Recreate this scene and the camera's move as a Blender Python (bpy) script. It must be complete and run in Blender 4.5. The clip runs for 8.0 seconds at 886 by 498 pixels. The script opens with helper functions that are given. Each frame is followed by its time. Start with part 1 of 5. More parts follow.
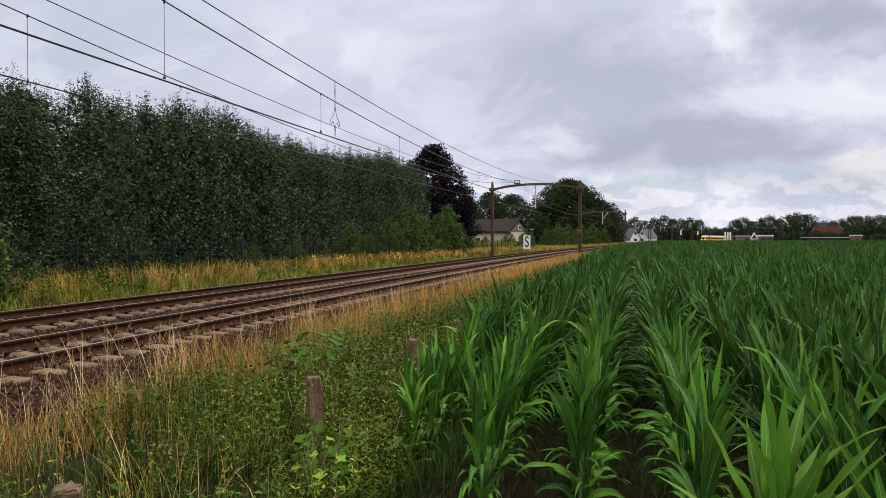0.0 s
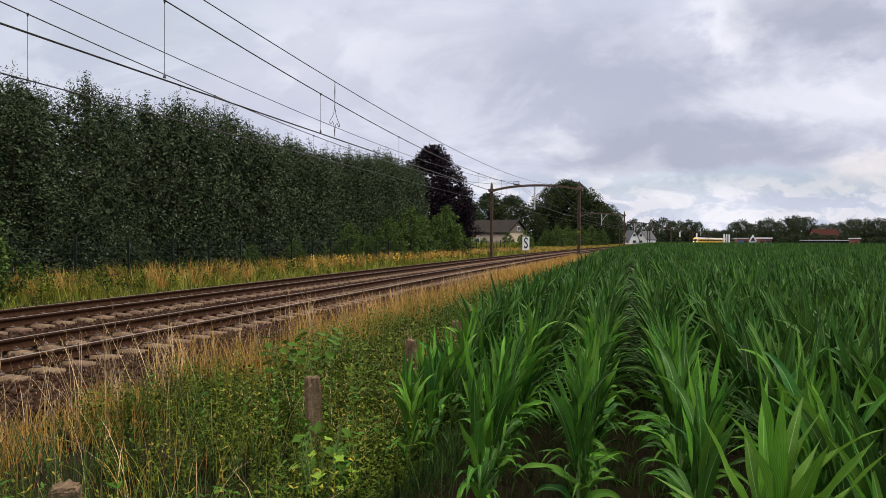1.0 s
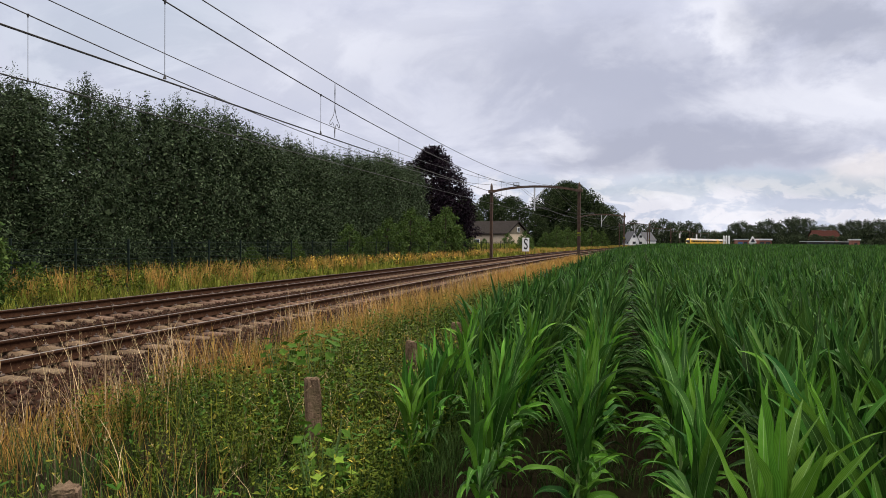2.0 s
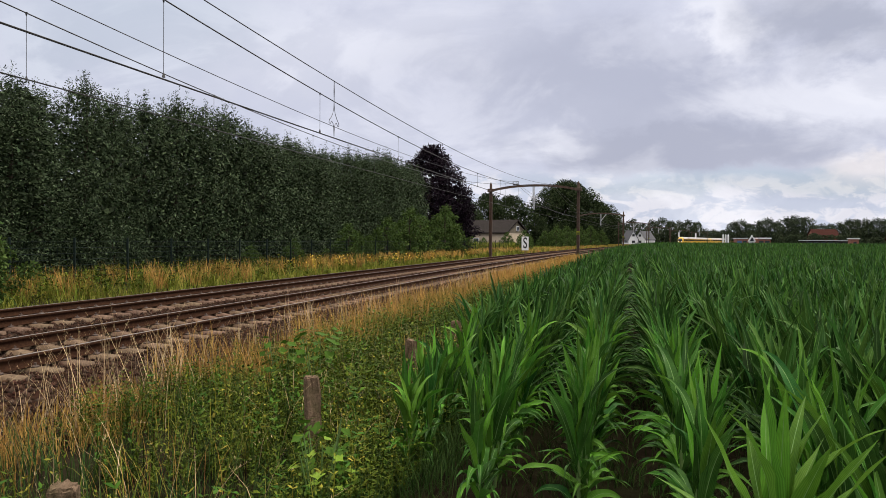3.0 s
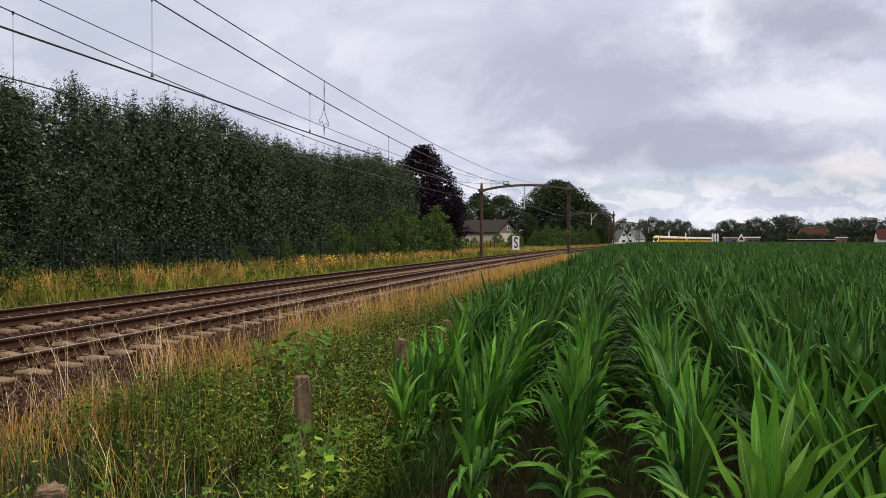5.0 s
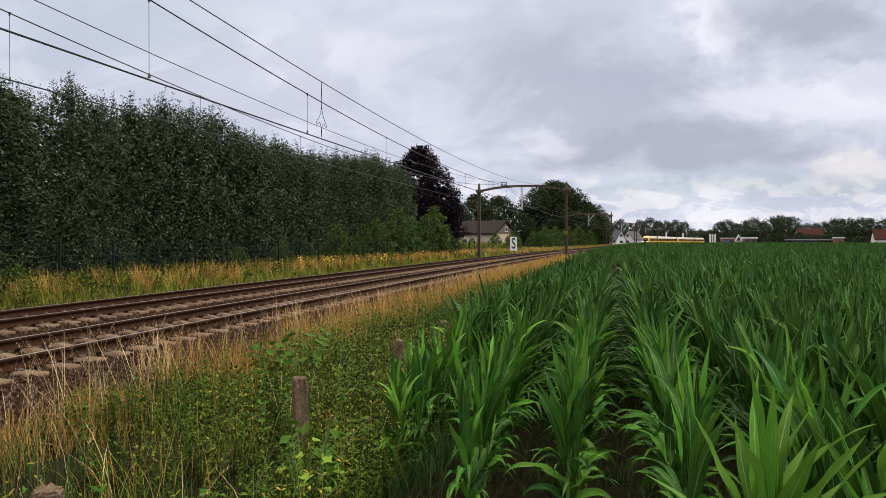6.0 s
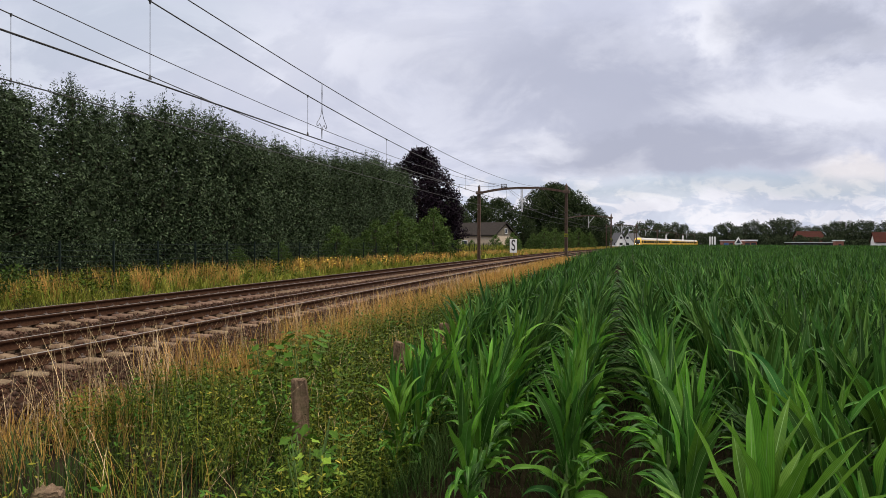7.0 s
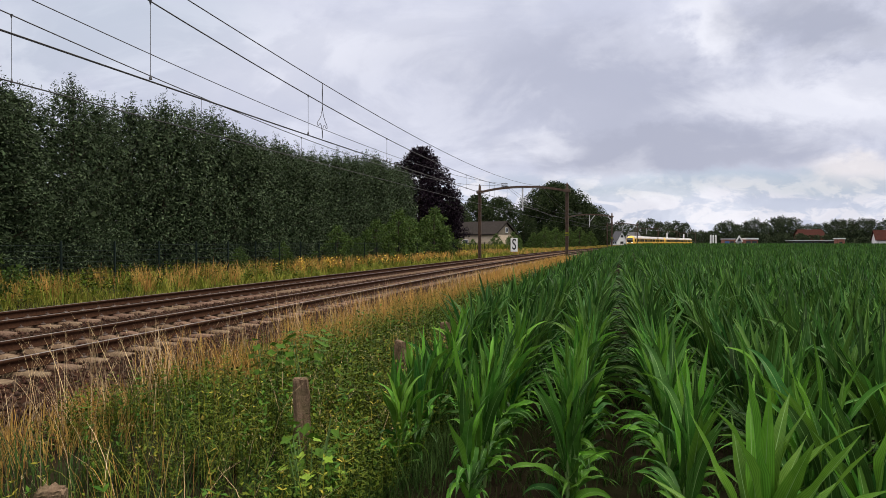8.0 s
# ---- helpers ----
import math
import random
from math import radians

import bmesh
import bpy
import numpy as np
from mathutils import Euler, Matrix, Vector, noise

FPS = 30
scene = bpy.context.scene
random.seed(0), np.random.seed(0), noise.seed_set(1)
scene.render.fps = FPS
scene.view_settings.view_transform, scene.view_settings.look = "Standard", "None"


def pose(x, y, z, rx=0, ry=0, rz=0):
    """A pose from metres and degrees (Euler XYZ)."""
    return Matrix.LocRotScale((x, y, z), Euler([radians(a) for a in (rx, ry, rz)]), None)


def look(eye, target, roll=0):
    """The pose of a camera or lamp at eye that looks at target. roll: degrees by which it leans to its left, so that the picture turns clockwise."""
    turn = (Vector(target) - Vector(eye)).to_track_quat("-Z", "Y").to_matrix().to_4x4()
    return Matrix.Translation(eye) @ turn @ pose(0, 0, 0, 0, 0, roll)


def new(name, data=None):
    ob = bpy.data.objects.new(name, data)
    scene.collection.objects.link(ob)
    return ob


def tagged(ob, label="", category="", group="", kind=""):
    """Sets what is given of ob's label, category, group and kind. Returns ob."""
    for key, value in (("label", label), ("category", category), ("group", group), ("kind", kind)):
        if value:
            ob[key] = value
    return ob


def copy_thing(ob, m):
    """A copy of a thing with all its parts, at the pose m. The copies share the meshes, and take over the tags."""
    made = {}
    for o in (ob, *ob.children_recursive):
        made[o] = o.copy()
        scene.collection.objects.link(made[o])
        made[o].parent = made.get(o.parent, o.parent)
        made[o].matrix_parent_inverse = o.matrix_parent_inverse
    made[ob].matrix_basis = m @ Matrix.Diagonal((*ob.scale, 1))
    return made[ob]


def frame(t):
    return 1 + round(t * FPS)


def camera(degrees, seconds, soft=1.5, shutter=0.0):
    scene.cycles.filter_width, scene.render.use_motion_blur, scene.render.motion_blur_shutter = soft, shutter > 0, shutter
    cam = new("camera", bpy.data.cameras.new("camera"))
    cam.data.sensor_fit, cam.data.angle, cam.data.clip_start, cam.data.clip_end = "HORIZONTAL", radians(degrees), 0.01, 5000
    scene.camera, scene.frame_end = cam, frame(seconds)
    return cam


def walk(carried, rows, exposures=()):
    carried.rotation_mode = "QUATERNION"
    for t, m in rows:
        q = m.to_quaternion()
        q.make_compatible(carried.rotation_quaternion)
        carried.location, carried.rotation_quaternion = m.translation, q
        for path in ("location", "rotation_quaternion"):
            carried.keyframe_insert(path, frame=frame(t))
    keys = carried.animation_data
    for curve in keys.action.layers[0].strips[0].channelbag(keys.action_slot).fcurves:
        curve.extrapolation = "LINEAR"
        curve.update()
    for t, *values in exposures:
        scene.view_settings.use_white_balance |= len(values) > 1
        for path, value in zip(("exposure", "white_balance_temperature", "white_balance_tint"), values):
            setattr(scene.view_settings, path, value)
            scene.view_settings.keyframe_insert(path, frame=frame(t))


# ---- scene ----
cam = camera(62.44, 8.0, soft=0.65)
EYE = 2.05
# seconds, turn to the left, pitch up, roll, and the small sway in x, y, z
ROWS = [
    (0.0, 0.000, -0.771, 0.000, 0.000, 0.000, 0.000),
    (0.5, -0.024, -0.763, 0.477, -0.002, -0.001, 0.000),
    (1.0, -0.083, -0.714, 0.311, -0.002, -0.008, 0.000),
    (1.5, -0.074, -0.613, 0.354, -0.002, -0.017, 0.006),
    (3.0, -0.152, -0.712, 0.344, -0.008, 0.011, -0.006),
    (3.5, -0.290, -0.698, 0.254, 0.001, 0.000, -0.009),
    (4.0, -0.487, -0.701, 0.610, 0.002, -0.006, -0.005),
    (4.5, -0.646, -0.706, 0.339, -0.004, 0.009, -0.012),
    (6.0, -1.048, -0.635, 0.083, -0.005, 0.029, -0.018),
    (6.5, -1.081, -0.570, 0.071, 0.002, 0.003, -0.010),
    (7.0, -1.057, -0.507, 0.255, -0.003, 0.006, -0.011),
    (7.5, -1.031, -0.493, 0.238, -0.005, 0.006, -0.016),
    (8.0, -0.993, -0.565, 0.077, -0.002, -0.006, -0.013),
]
walk(cam, [(t, pose(x, y, EYE + z, 90 + p, 0, h) @ pose(0, 0, 0, 0, 0, r)) for t, h, p, r, x, y, z in ROWS])

# ---------------------------------------------------------------- world and sun
SUN_EL, SUN_AZ = 60, 98


def nd(nt, kind, **kw):
    n = nt.nodes.new("ShaderNode" + kind)
    for key, value in kw.items():
        n.inputs[key.replace("_", " ")].default_value = value
    return n


def mth(nt, op, a, b=None, c=None, clamp=False):
    n = nt.nodes.new("ShaderNodeMath")
    n.operation, n.use_clamp = op, clamp
    for i, v in enumerate((a, b, c)):
        if v is None:
            continue
        if isinstance(v, (int, float)):
            n.inputs[i].default_value = v
        else:
            nt.links.new(v, n.inputs[i])
    return n.outputs[0]


def mixc(nt, fac, a, b, mode="MIX"):
    n = nt.nodes.new("ShaderNodeMix")
    n.data_type, n.blend_type = "RGBA", mode
    for sock, v in ((n.inputs[0], fac), (n.inputs[6], a), (n.inputs[7], b)):
        if isinstance(v, (int, float)):
            sock.default_value = v
        elif isinstance(v, (tuple, list)):
            sock.default_value = (*v, 1)
        else:
            nt.links.new(v, sock)
    return n.outputs[2]


def make_world():
    world = bpy.data.worlds.new("overcast_sky")
    scene.world = world
    world.use_nodes = True
    nt = world.node_tree
    nt.nodes.clear()
    out = nt.nodes.new("ShaderNodeOutputWorld")
    sky = nt.nodes.new("ShaderNodeTexSky")
    sky.sky_type, sky.sun_disc = "NISHITA", False
    sky.sun_elevation, sky.sun_rotation = radians(SUN_EL), radians(SUN_AZ)
    tc = nt.nodes.new("ShaderNodeTexCoord")
    sep = nt.nodes.new("ShaderNodeSeparateXYZ")
    nt.links.new(tc.outputs["Generated"], sep.inputs[0])
    X, Y, Z = sep.outputs
    com = nt.nodes.new("ShaderNodeCombineXYZ")
    nt.links.new(X, com.inputs[0])
    nt.links.new(Y, com.inputs[1])
    nt.links.new(mth(nt, "MULTIPLY", Z, 1.5), com.inputs[2])

    def noisy(scale, detail, rough, shift):
        n = nd(nt, "TexNoise", Scale=scale, Detail=detail, Roughness=rough, Distortion=0.25)
        n.noise_dimensions = "4D"
        n.inputs["W"].default_value = shift
        nt.links.new(com.outputs[0], n.inputs["Vector"])
        return n.outputs["Fac"]

    def shade(fac, a, b):
        return mixc(nt, fac, a, b)

    def smooth(x, lo, hi):
        n = nt.nodes.new("ShaderNodeMapRange")
        n.interpolation_type = "SMOOTHSTEP"
        n.inputs[1].default_value, n.inputs[2].default_value = lo, hi
        nt.links.new(x, n.inputs[0])
        return n.outputs[0]

    big = noisy(1.7, 3, 0.5, 2.3)
    mid = noisy(5.0, 8, 0.55, 7.1)
    mid2 = noisy(6.5, 8, 0.55, 3.7)
    fine = noisy(20.0, 6, 0.6, 1.4)
    # directions in front: u to the right, v up, as slopes
    yy = mth(nt, "MAXIMUM", Y, 0.05)
    u = mth(nt, "DIVIDE", X, yy)
    v = mth(nt, "DIVIDE", Z, yy)

    def sway(n, amount):
        return mth(nt, "MULTIPLY", mth(nt, "SUBTRACT", n, 0.5), amount)

    calm = mth(nt, "ADD", mth(nt, "MULTIPLY", smooth(v, 0.03, 0.22), 0.75), 0.25)
    uw = mth(nt, "ADD", u, mth(nt, "MULTIPLY", calm, mth(nt, "ADD", sway(mid, 0.30), sway(fine, 0.13))))
    vw = mth(nt, "ADD", v, mth(nt, "MULTIPLY", calm, mth(nt, "ADD", sway(mid2, 0.14), sway(fine, 0.10))))

    def cloud(u0, v0, a, b, soft):
        """How far a direction lies inside a cloud bank."""
        du = mth(nt, "DIVIDE", mth(nt, "SUBTRACT", uw, u0), a)
        dv = mth(nt, "DIVIDE", mth(nt, "SUBTRACT", vw, v0), b)
        r = mth(nt, "ADD", mth(nt, "MULTIPLY", du, du), mth(nt, "MULTIPLY", dv, dv))
        return smooth(mth(nt, "SUBTRACT", 1.0, mth(nt, "SQRT", r)), -soft, soft)

    WHITE, PALE, LAV, GREY, DARK, BLUE, CREAM = (0.90, 0.91, 1.0), (0.72, 0.745, 0.89), (0.595, 0.625, 0.765), (0.455, 0.48, 0.605), (0.36, 0.385, 0.49), (0.56, 0.68, 0.84), (1.0, 0.94, 0.93)
    col = shade(smooth(big, 0.35, 0.65), LAV, PALE)
    col = shade(mth(nt, "MULTIPLY", smooth(mid, 0.45, 0.72), 0.45), col, WHITE)
    col = shade(mth(nt, "MULTIPLY", smooth(mid2, 0.5, 0.75), 0.30), col, GREY)
    for args, tone, gain in (((-0.44, 0.285, 0.17, 0.075, 0.7), (0.52, 0.60, 0.70), 0.55), ((-0.12, 0.255, 0.20, 0.060, 0.9), WHITE, 0.50),
                             ((0.19, 0.200, 0.26, 0.085, 0.55), GREY, 0.75), ((0.33, 0.124, 0.22, 0.032, 0.35), (0.43, 0.45, 0.56), 0.85), ((0.02, 0.160, 0.16, 0.05, 0.8), PALE, 0.4),
                             ((0.165, 0.135, 0.055, 0.015, 0.8), WHITE, 0.75), ((0.56, 0.195, 0.17, 0.050, 0.45), WHITE, 0.55),
                             ((0.50, 0.150, 0.20, 0.022, 0.7), GREY, 0.60), ((0.385, 0.300, 0.060, 0.045, 0.5), WHITE, 0.9), ((0.54, 0.305, 0.13, 0.045, 0.6), DARK, 0.7),
                             ((0.60, 0.225, 0.10, 0.022, 0.5), WHITE, 0.45), ((0.40, 0.074, 0.27, 0.019, 0.6), BLUE, 0.75), ((0.585, 0.096, 0.075, 0.020, 0.5), CREAM, 0.9),
                             ((0.30, 0.062, 0.055, 0.012, 0.6), WHITE, 0.8), ((0.425, 0.072, 0.040, 0.011, 0.6), WHITE, 0.9), ((0.245, 0.060, 0.035, 0.010, 0.6), WHITE, 0.7),
                             ((0.36, 0.045, 0.10, 0.010, 0.7), PALE, 0.7), ((0.50, 0.050, 0.14, 0.014, 0.6), PALE, 0.75), ((0.46, 0.056, 0.07, 0.006, 0.7), GREY, 0.45), ((0.30, 0.030, 0.42, 0.016, 0.9), WHITE, 0.5)):
        col = shade(mth(nt, "MULTIPLY", cloud(*args), gain), col, tone)
    # ragged cumulus: small and crisp low over the horizon, broad and soft above
    for su, sv, lo, hi, tones, gain in ((22.0, 46.0, 0.100, 0.078, ((0.60, 0.66, 0.79), (1.0, 0.97, 1.0)), 0.7), (4.2, 8.0, 0.42, 0.20, (GREY, WHITE), 0.30)):
        c2 = nt.nodes.new("ShaderNodeCombineXYZ")
        nt.links.new(mth(nt, "MULTIPLY", u, su), c2.inputs[0])
        nt.links.new(mth(nt, "MULTIPLY", v, sv), c2.inputs[1])
        n2 = nd(nt, "TexNoise", Scale=1.0, Detail=9.0, Roughness=0.58, Distortion=0.5)
        nt.links.new(c2.outputs[0], n2.inputs["Vector"])
        puff = shade(smooth(n2.outputs["Fac"], 0.44, 0.58), *tones)
        where = mth(nt, "MULTIPLY", smooth(v, lo, hi), smooth(v, 0.0, 0.03))
        col = shade(mth(nt, "MULTIPLY", where, gain), col, puff)
    # an overcast sky is about three times as bright overhead as near the horizon
    high = mth(nt, "MULTIPLY", smooth(Z, 0.30, 0.95), 2.3)
    # thin places low over the horizon, where the blue shows
    low = mth(nt, "MULTIPLY", cloud(0.42, 0.078, 0.26, 0.016, 0.6), 0.25)
    bg1 = nd(nt, "Background", Strength=0.09)
    nt.links.new(sky.outputs[0], bg1.inputs["Color"])
    bg2 = nd(nt, "Background", Strength=1.0)
    glow = nt.nodes.new("ShaderNodeMix")
    glow.data_type, glow.blend_type, glow.clamp_factor = "RGBA", "ADD", False
    nt.links.new(high, glow.inputs[0])
    nt.links.new(col, glow.inputs[6])
    glow.inputs[7].default_value = (0.92, 0.82, 0.68, 1)
    nt.links.new(glow.outputs[2], bg2.inputs["Color"])
    mx = nt.nodes.new("ShaderNodeMixShader")
    nt.links.new(mth(nt, "SUBTRACT", 1.0, low), mx.inputs[0])
    nt.links.new(bg1.outputs[0], mx.inputs[1])
    nt.links.new(bg2.outputs[0], mx.inputs[2])
    nt.links.new(mx.outputs[0], out.inputs[0])
    sun = new("sun", bpy.data.lights.new("sun", "SUN"))
    sun.data.energy, sun.data.angle, sun.data.color = 2.2, radians(12), (1.0, 0.93, 0.82)
    az, e = radians(SUN_AZ), radians(SUN_EL)
    sun.matrix_world = look((math.sin(az) * math.cos(e) * 50, math.cos(az) * math.cos(e) * 50, math.sin(e) * 50), (0, 0, 0))


make_world()
scene.view_settings.exposure = 0.0


# ---------------------------------------------------------------- materials
def mat(name, a, b, rough=0.7, scale=6.0, bump=0.0, bump_scale=60.0, metal=0.0, vary=0.0, per="island",
        through_light=0.0, c=None, c_scale=1.2, c_amount=0.5, spec=0.5, alt=None, veins=0.0):
    """Two tones blended by noise in metres, a third tone in larger patches, and a spread of value per piece."""
    if through_light > 0:
        a, b = [v * 0.86 for v in a], [v * 0.86 for v in b]
    m = bpy.data.materials.new(name)
    m.use_nodes = True
    nt = m.node_tree
    bs = nt.nodes["Principled BSDF"]
    geo = nt.nodes.new("ShaderNodeNewGeometry")
    pos = geo.outputs["Position"]
    if per == "object" or per == "local":
        tc = nt.nodes.new("ShaderNodeTexCoord")
        pos = tc.outputs["Object"]
    n1 = nd(nt, "TexNoise", Scale=scale, Detail=5.0, Roughness=0.65)
    nt.links.new(pos, n1.inputs["Vector"])
    ramp = nt.nodes.new("ShaderNodeMapRange")
    ramp.inputs[1].default_value, ramp.inputs[2].default_value = 0.32, 0.68
    nt.links.new(n1.outputs["Fac"], ramp.inputs[0])
    col = mixc(nt, ramp.outputs[0], a, b)
    if c is not None:
        n2 = nd(nt, "TexNoise", Scale=c_scale, Detail=3.0)
        nt.links.new(pos, n2.inputs["Vector"])
        r2 = nt.nodes.new("ShaderNodeMapRange")
        r2.inputs[1].default_value, r2.inputs[2].default_value, r2.inputs[4].default_value = 0.45, 0.65, c_amount
        nt.links.new(n2.outputs["Fac"], r2.inputs[0])
        col = mixc(nt, r2.outputs[0], col, c)
    rnd = nt.nodes.new("ShaderNodeObjectInfo").outputs["Random"] if per == "object" else geo.outputs["Random Per Island"]
    if alt is not None:
        # some pieces lean to another tone
        pick = mth(nt, "POWER", mth(nt, "FRACT", mth(nt, "MULTIPLY", rnd, 3.77)), 1.6)
        col = mixc(nt, pick, col, alt)
    stripe = None
    if veins > 0:
        at = nt.nodes.new("ShaderNodeAttribute")
        at.attribute_name = "leaf_across"
        stripe = mth(nt, "SINE", mth(nt, "MULTIPLY", at.outputs["Fac"], 63.0))
        hv = nt.nodes.new("ShaderNodeHueSaturation")
        nt.links.new(col, hv.inputs["Color"])
        nt.links.new(mth(nt, "ADD", mth(nt, "MULTIPLY", stripe, veins), 1.0), hv.inputs["Value"])
        col = hv.outputs[0]
    if vary > 0:
        hsv = nt.nodes.new("ShaderNodeHueSaturation")
        nt.links.new(col, hsv.inputs["Color"])
        nt.links.new(mth(nt, "ADD", mth(nt, "MULTIPLY", rnd, 2 * vary), 1 - vary), hsv.inputs["Value"])
        nt.links.new(mth(nt, "ADD", mth(nt, "MULTIPLY", mth(nt, "FRACT", mth(nt, "MULTIPLY", rnd, 7.31)), 0.03), 0.478), hsv.inputs["Hue"])
        col = hsv.outputs[0]
    nt.links.new(col, bs.inputs["Base Color"])
    bs.inputs["Roughness"].default_value, bs.inputs["Metallic"].default_value = rough, metal
    bs.inputs["Specular IOR Level"].default_value = spec
    if bump > 0:
        n3 = nd(nt, "TexNoise", Scale=bump_scale, Detail=6.0, Roughness=0.7)
        nt.links.new(pos, n3.inputs["Vector"])
        bp = nd(nt, "Bump", Strength=bump, Distance=0.02)
        nt.links.new(n3.outputs["Fac"], bp.inputs["Height"])
        nt.links.new(bp.outputs[0], bs.inputs["Normal"])
    if through_light > 0:
        tr = nt.nodes.new("ShaderNodeBsdfTranslucent")
        nt.links.new(col, tr.inputs["Color"])
        mx = nd(nt, "MixShader", Fac=through_light)
        nt.links.new(bs.outputs[0], mx.inputs[1])
        nt.links.new(tr.outputs[0], mx.inputs[2])
        nt.links.new(mx.outputs[0], nt.nodes["Material Output"].inputs[0])
    return m


M = {}
M["soil"] = mat("soil", (0.011, 0.008, 0.005), (0.023, 0.017, 0.010), 0.95, 9, 0.8, 40, c=(0.018, 0.023, 0.008), c_scale=0.7, c_amount=0.6, spec=0.02)
M["ballast"] = mat("ballast", (0.013, 0.006, 0.004), (0.036, 0.019, 0.011), 0.95, 22, 1.0, 45, c=(0.039, 0.016, 0.009), c_scale=0.9, spec=0.03)
M["stone"] = mat("ballast_stone", (0.014, 0.007, 0.004), (0.059, 0.032, 0.019), 0.92, 30, 0.3, 90, vary=0.6, spec=0.04, alt=(0.055, 0.039, 0.028))
M["concrete"] = mat("sleeper_concrete", (0.089, 0.061, 0.039), (0.191, 0.138, 0.092), 0.92, 14, 0.5, 80, c=(0.125, 0.074, 0.045), c_scale=4, vary=0.18, per="object", spec=0.05)
M["rail"] = mat("rusty_rail_steel", (0.022, 0.010, 0.006), (0.053, 0.025, 0.013), 0.85, 20, 0.3, 90, spec=0.05)
M["railtop"] = mat("polished_rail_head", (0.13, 0.115, 0.10), (0.22, 0.20, 0.18), 0.45, 5, metal=0.6)
M["clip"] = mat("rail_fastening", (0.05, 0.035, 0.028), (0.09, 0.06, 0.045), 0.8, 30)
M["maststeel"] = mat("weathered_mast_steel", (0.056, 0.038, 0.029), (0.108, 0.075, 0.056), 0.8, 4, 0.3, 60, c=(0.104, 0.052, 0.028), c_scale=1.3, spec=0.2)
M["greysteel"] = mat("galvanised_steel", (0.42, 0.43, 0.44), (0.58, 0.58, 0.58), 0.5, 8, metal=0.35)
M["wire"] = mat("dark_copper_wire", (0.022, 0.022, 0.022), (0.04, 0.038, 0.035), 0.6, 3)
M["white"] = mat("white_enamel", (0.629, 0.637, 0.629), (0.697, 0.697, 0.680), 0.45, 6)
M["black"] = mat("black_paint", (0.015, 0.015, 0.015), (0.025, 0.025, 0.025), 0.5, 6)
M["post"] = mat("old_fence_concrete", (0.089, 0.060, 0.038), (0.215, 0.150, 0.100), 0.95, 26, 0.9, 60, c=(0.079, 0.070, 0.033), c_scale=9, spec=0.03)
M["fence"] = mat("dark_green_steel", (0.006, 0.012, 0.010), (0.012, 0.02, 0.016), 0.7, 8, spec=0.1)
M["bark"] = mat("bark", (0.036, 0.028, 0.021), (0.080, 0.064, 0.048), 0.95, 14, 0.8, 30, spec=0.03)
M["poplar"] = mat("grey_green_leaf", (0.011, 0.023, 0.009), (0.040, 0.066, 0.027), 0.55, 1.6, vary=0.65, through_light=0.08, spec=0.07, alt=(0.078, 0.110, 0.057))
M["lightleaf"] = mat("fresh_green_leaf", (0.024, 0.055, 0.012), (0.055, 0.099, 0.022), 0.55, 1.5, vary=0.45, through_light=0.2, spec=0.04, alt=(0.078, 0.123, 0.033))
M["oak"] = mat("dark_green_leaf", (0.013, 0.026, 0.009), (0.030, 0.046, 0.017), 0.6, 0.6, vary=0.45, through_light=0.1, spec=0.04, alt=(0.040, 0.058, 0.023))
M["copper"] = mat("copper_beech_leaf", (0.008, 0.005, 0.009), (0.019, 0.011, 0.017), 0.5, 1.0, vary=0.5, through_light=0.08, spec=0.05)
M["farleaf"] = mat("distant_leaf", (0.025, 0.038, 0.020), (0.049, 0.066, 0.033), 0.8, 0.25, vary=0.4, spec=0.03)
M["maize"] = mat("maize_leaf", (0.011, 0.051, 0.010), (0.033, 0.095, 0.020), 0.42, 3.0, vary=0.5, through_light=0.2, spec=0.08, alt=(0.061, 0.142, 0.024))
M["maizenear"] = mat("maize_leaf_near", (0.016, 0.074, 0.015), (0.043, 0.129, 0.022), 0.40, 14.0, vary=0.35, per="object", through_light=0.22, spec=0.1, alt=(0.091, 0.251, 0.022), veins=0.2)
M["maizefresh"] = mat("fresh_maize_leaf", (0.051, 0.165, 0.015), (0.090, 0.237, 0.024), 0.40, 14.0, vary=0.25, per="object", through_light=0.3, spec=0.12, alt=(0.114, 0.275, 0.033), veins=0.2)
M["midrib"] = mat("maize_midrib", (0.119, 0.231, 0.062), (0.175, 0.293, 0.100), 0.5, 9, spec=0.1)
M["maizestem"] = mat("maize_stalk", (0.070, 0.133, 0.032), (0.112, 0.175, 0.049), 0.5, 9)
M["weed"] = mat("weed_leaf", (0.018, 0.043, 0.004), (0.053, 0.088, 0.009), 0.5, 4.0, vary=0.6, through_light=0.15, spec=0.03, alt=(0.089, 0.116, 0.014))
M["freshweed"] = mat("fresh_weed_leaf", (0.030, 0.087, 0.009), (0.063, 0.145, 0.017), 0.5, 6.0, vary=0.35, through_light=0.2, spec=0.04)
M["weedpale"] = mat("yellowing_leaf", (0.165, 0.198, 0.024), (0.330, 0.281, 0.042), 0.6, 5.0, vary=0.4, through_light=0.25, spec=0.04)
M["vine"] = mat("bright_vine_leaf", (0.136, 0.272, 0.025), (0.221, 0.357, 0.051), 0.5, 6, vary=0.2, through_light=0.3, spec=0.05)
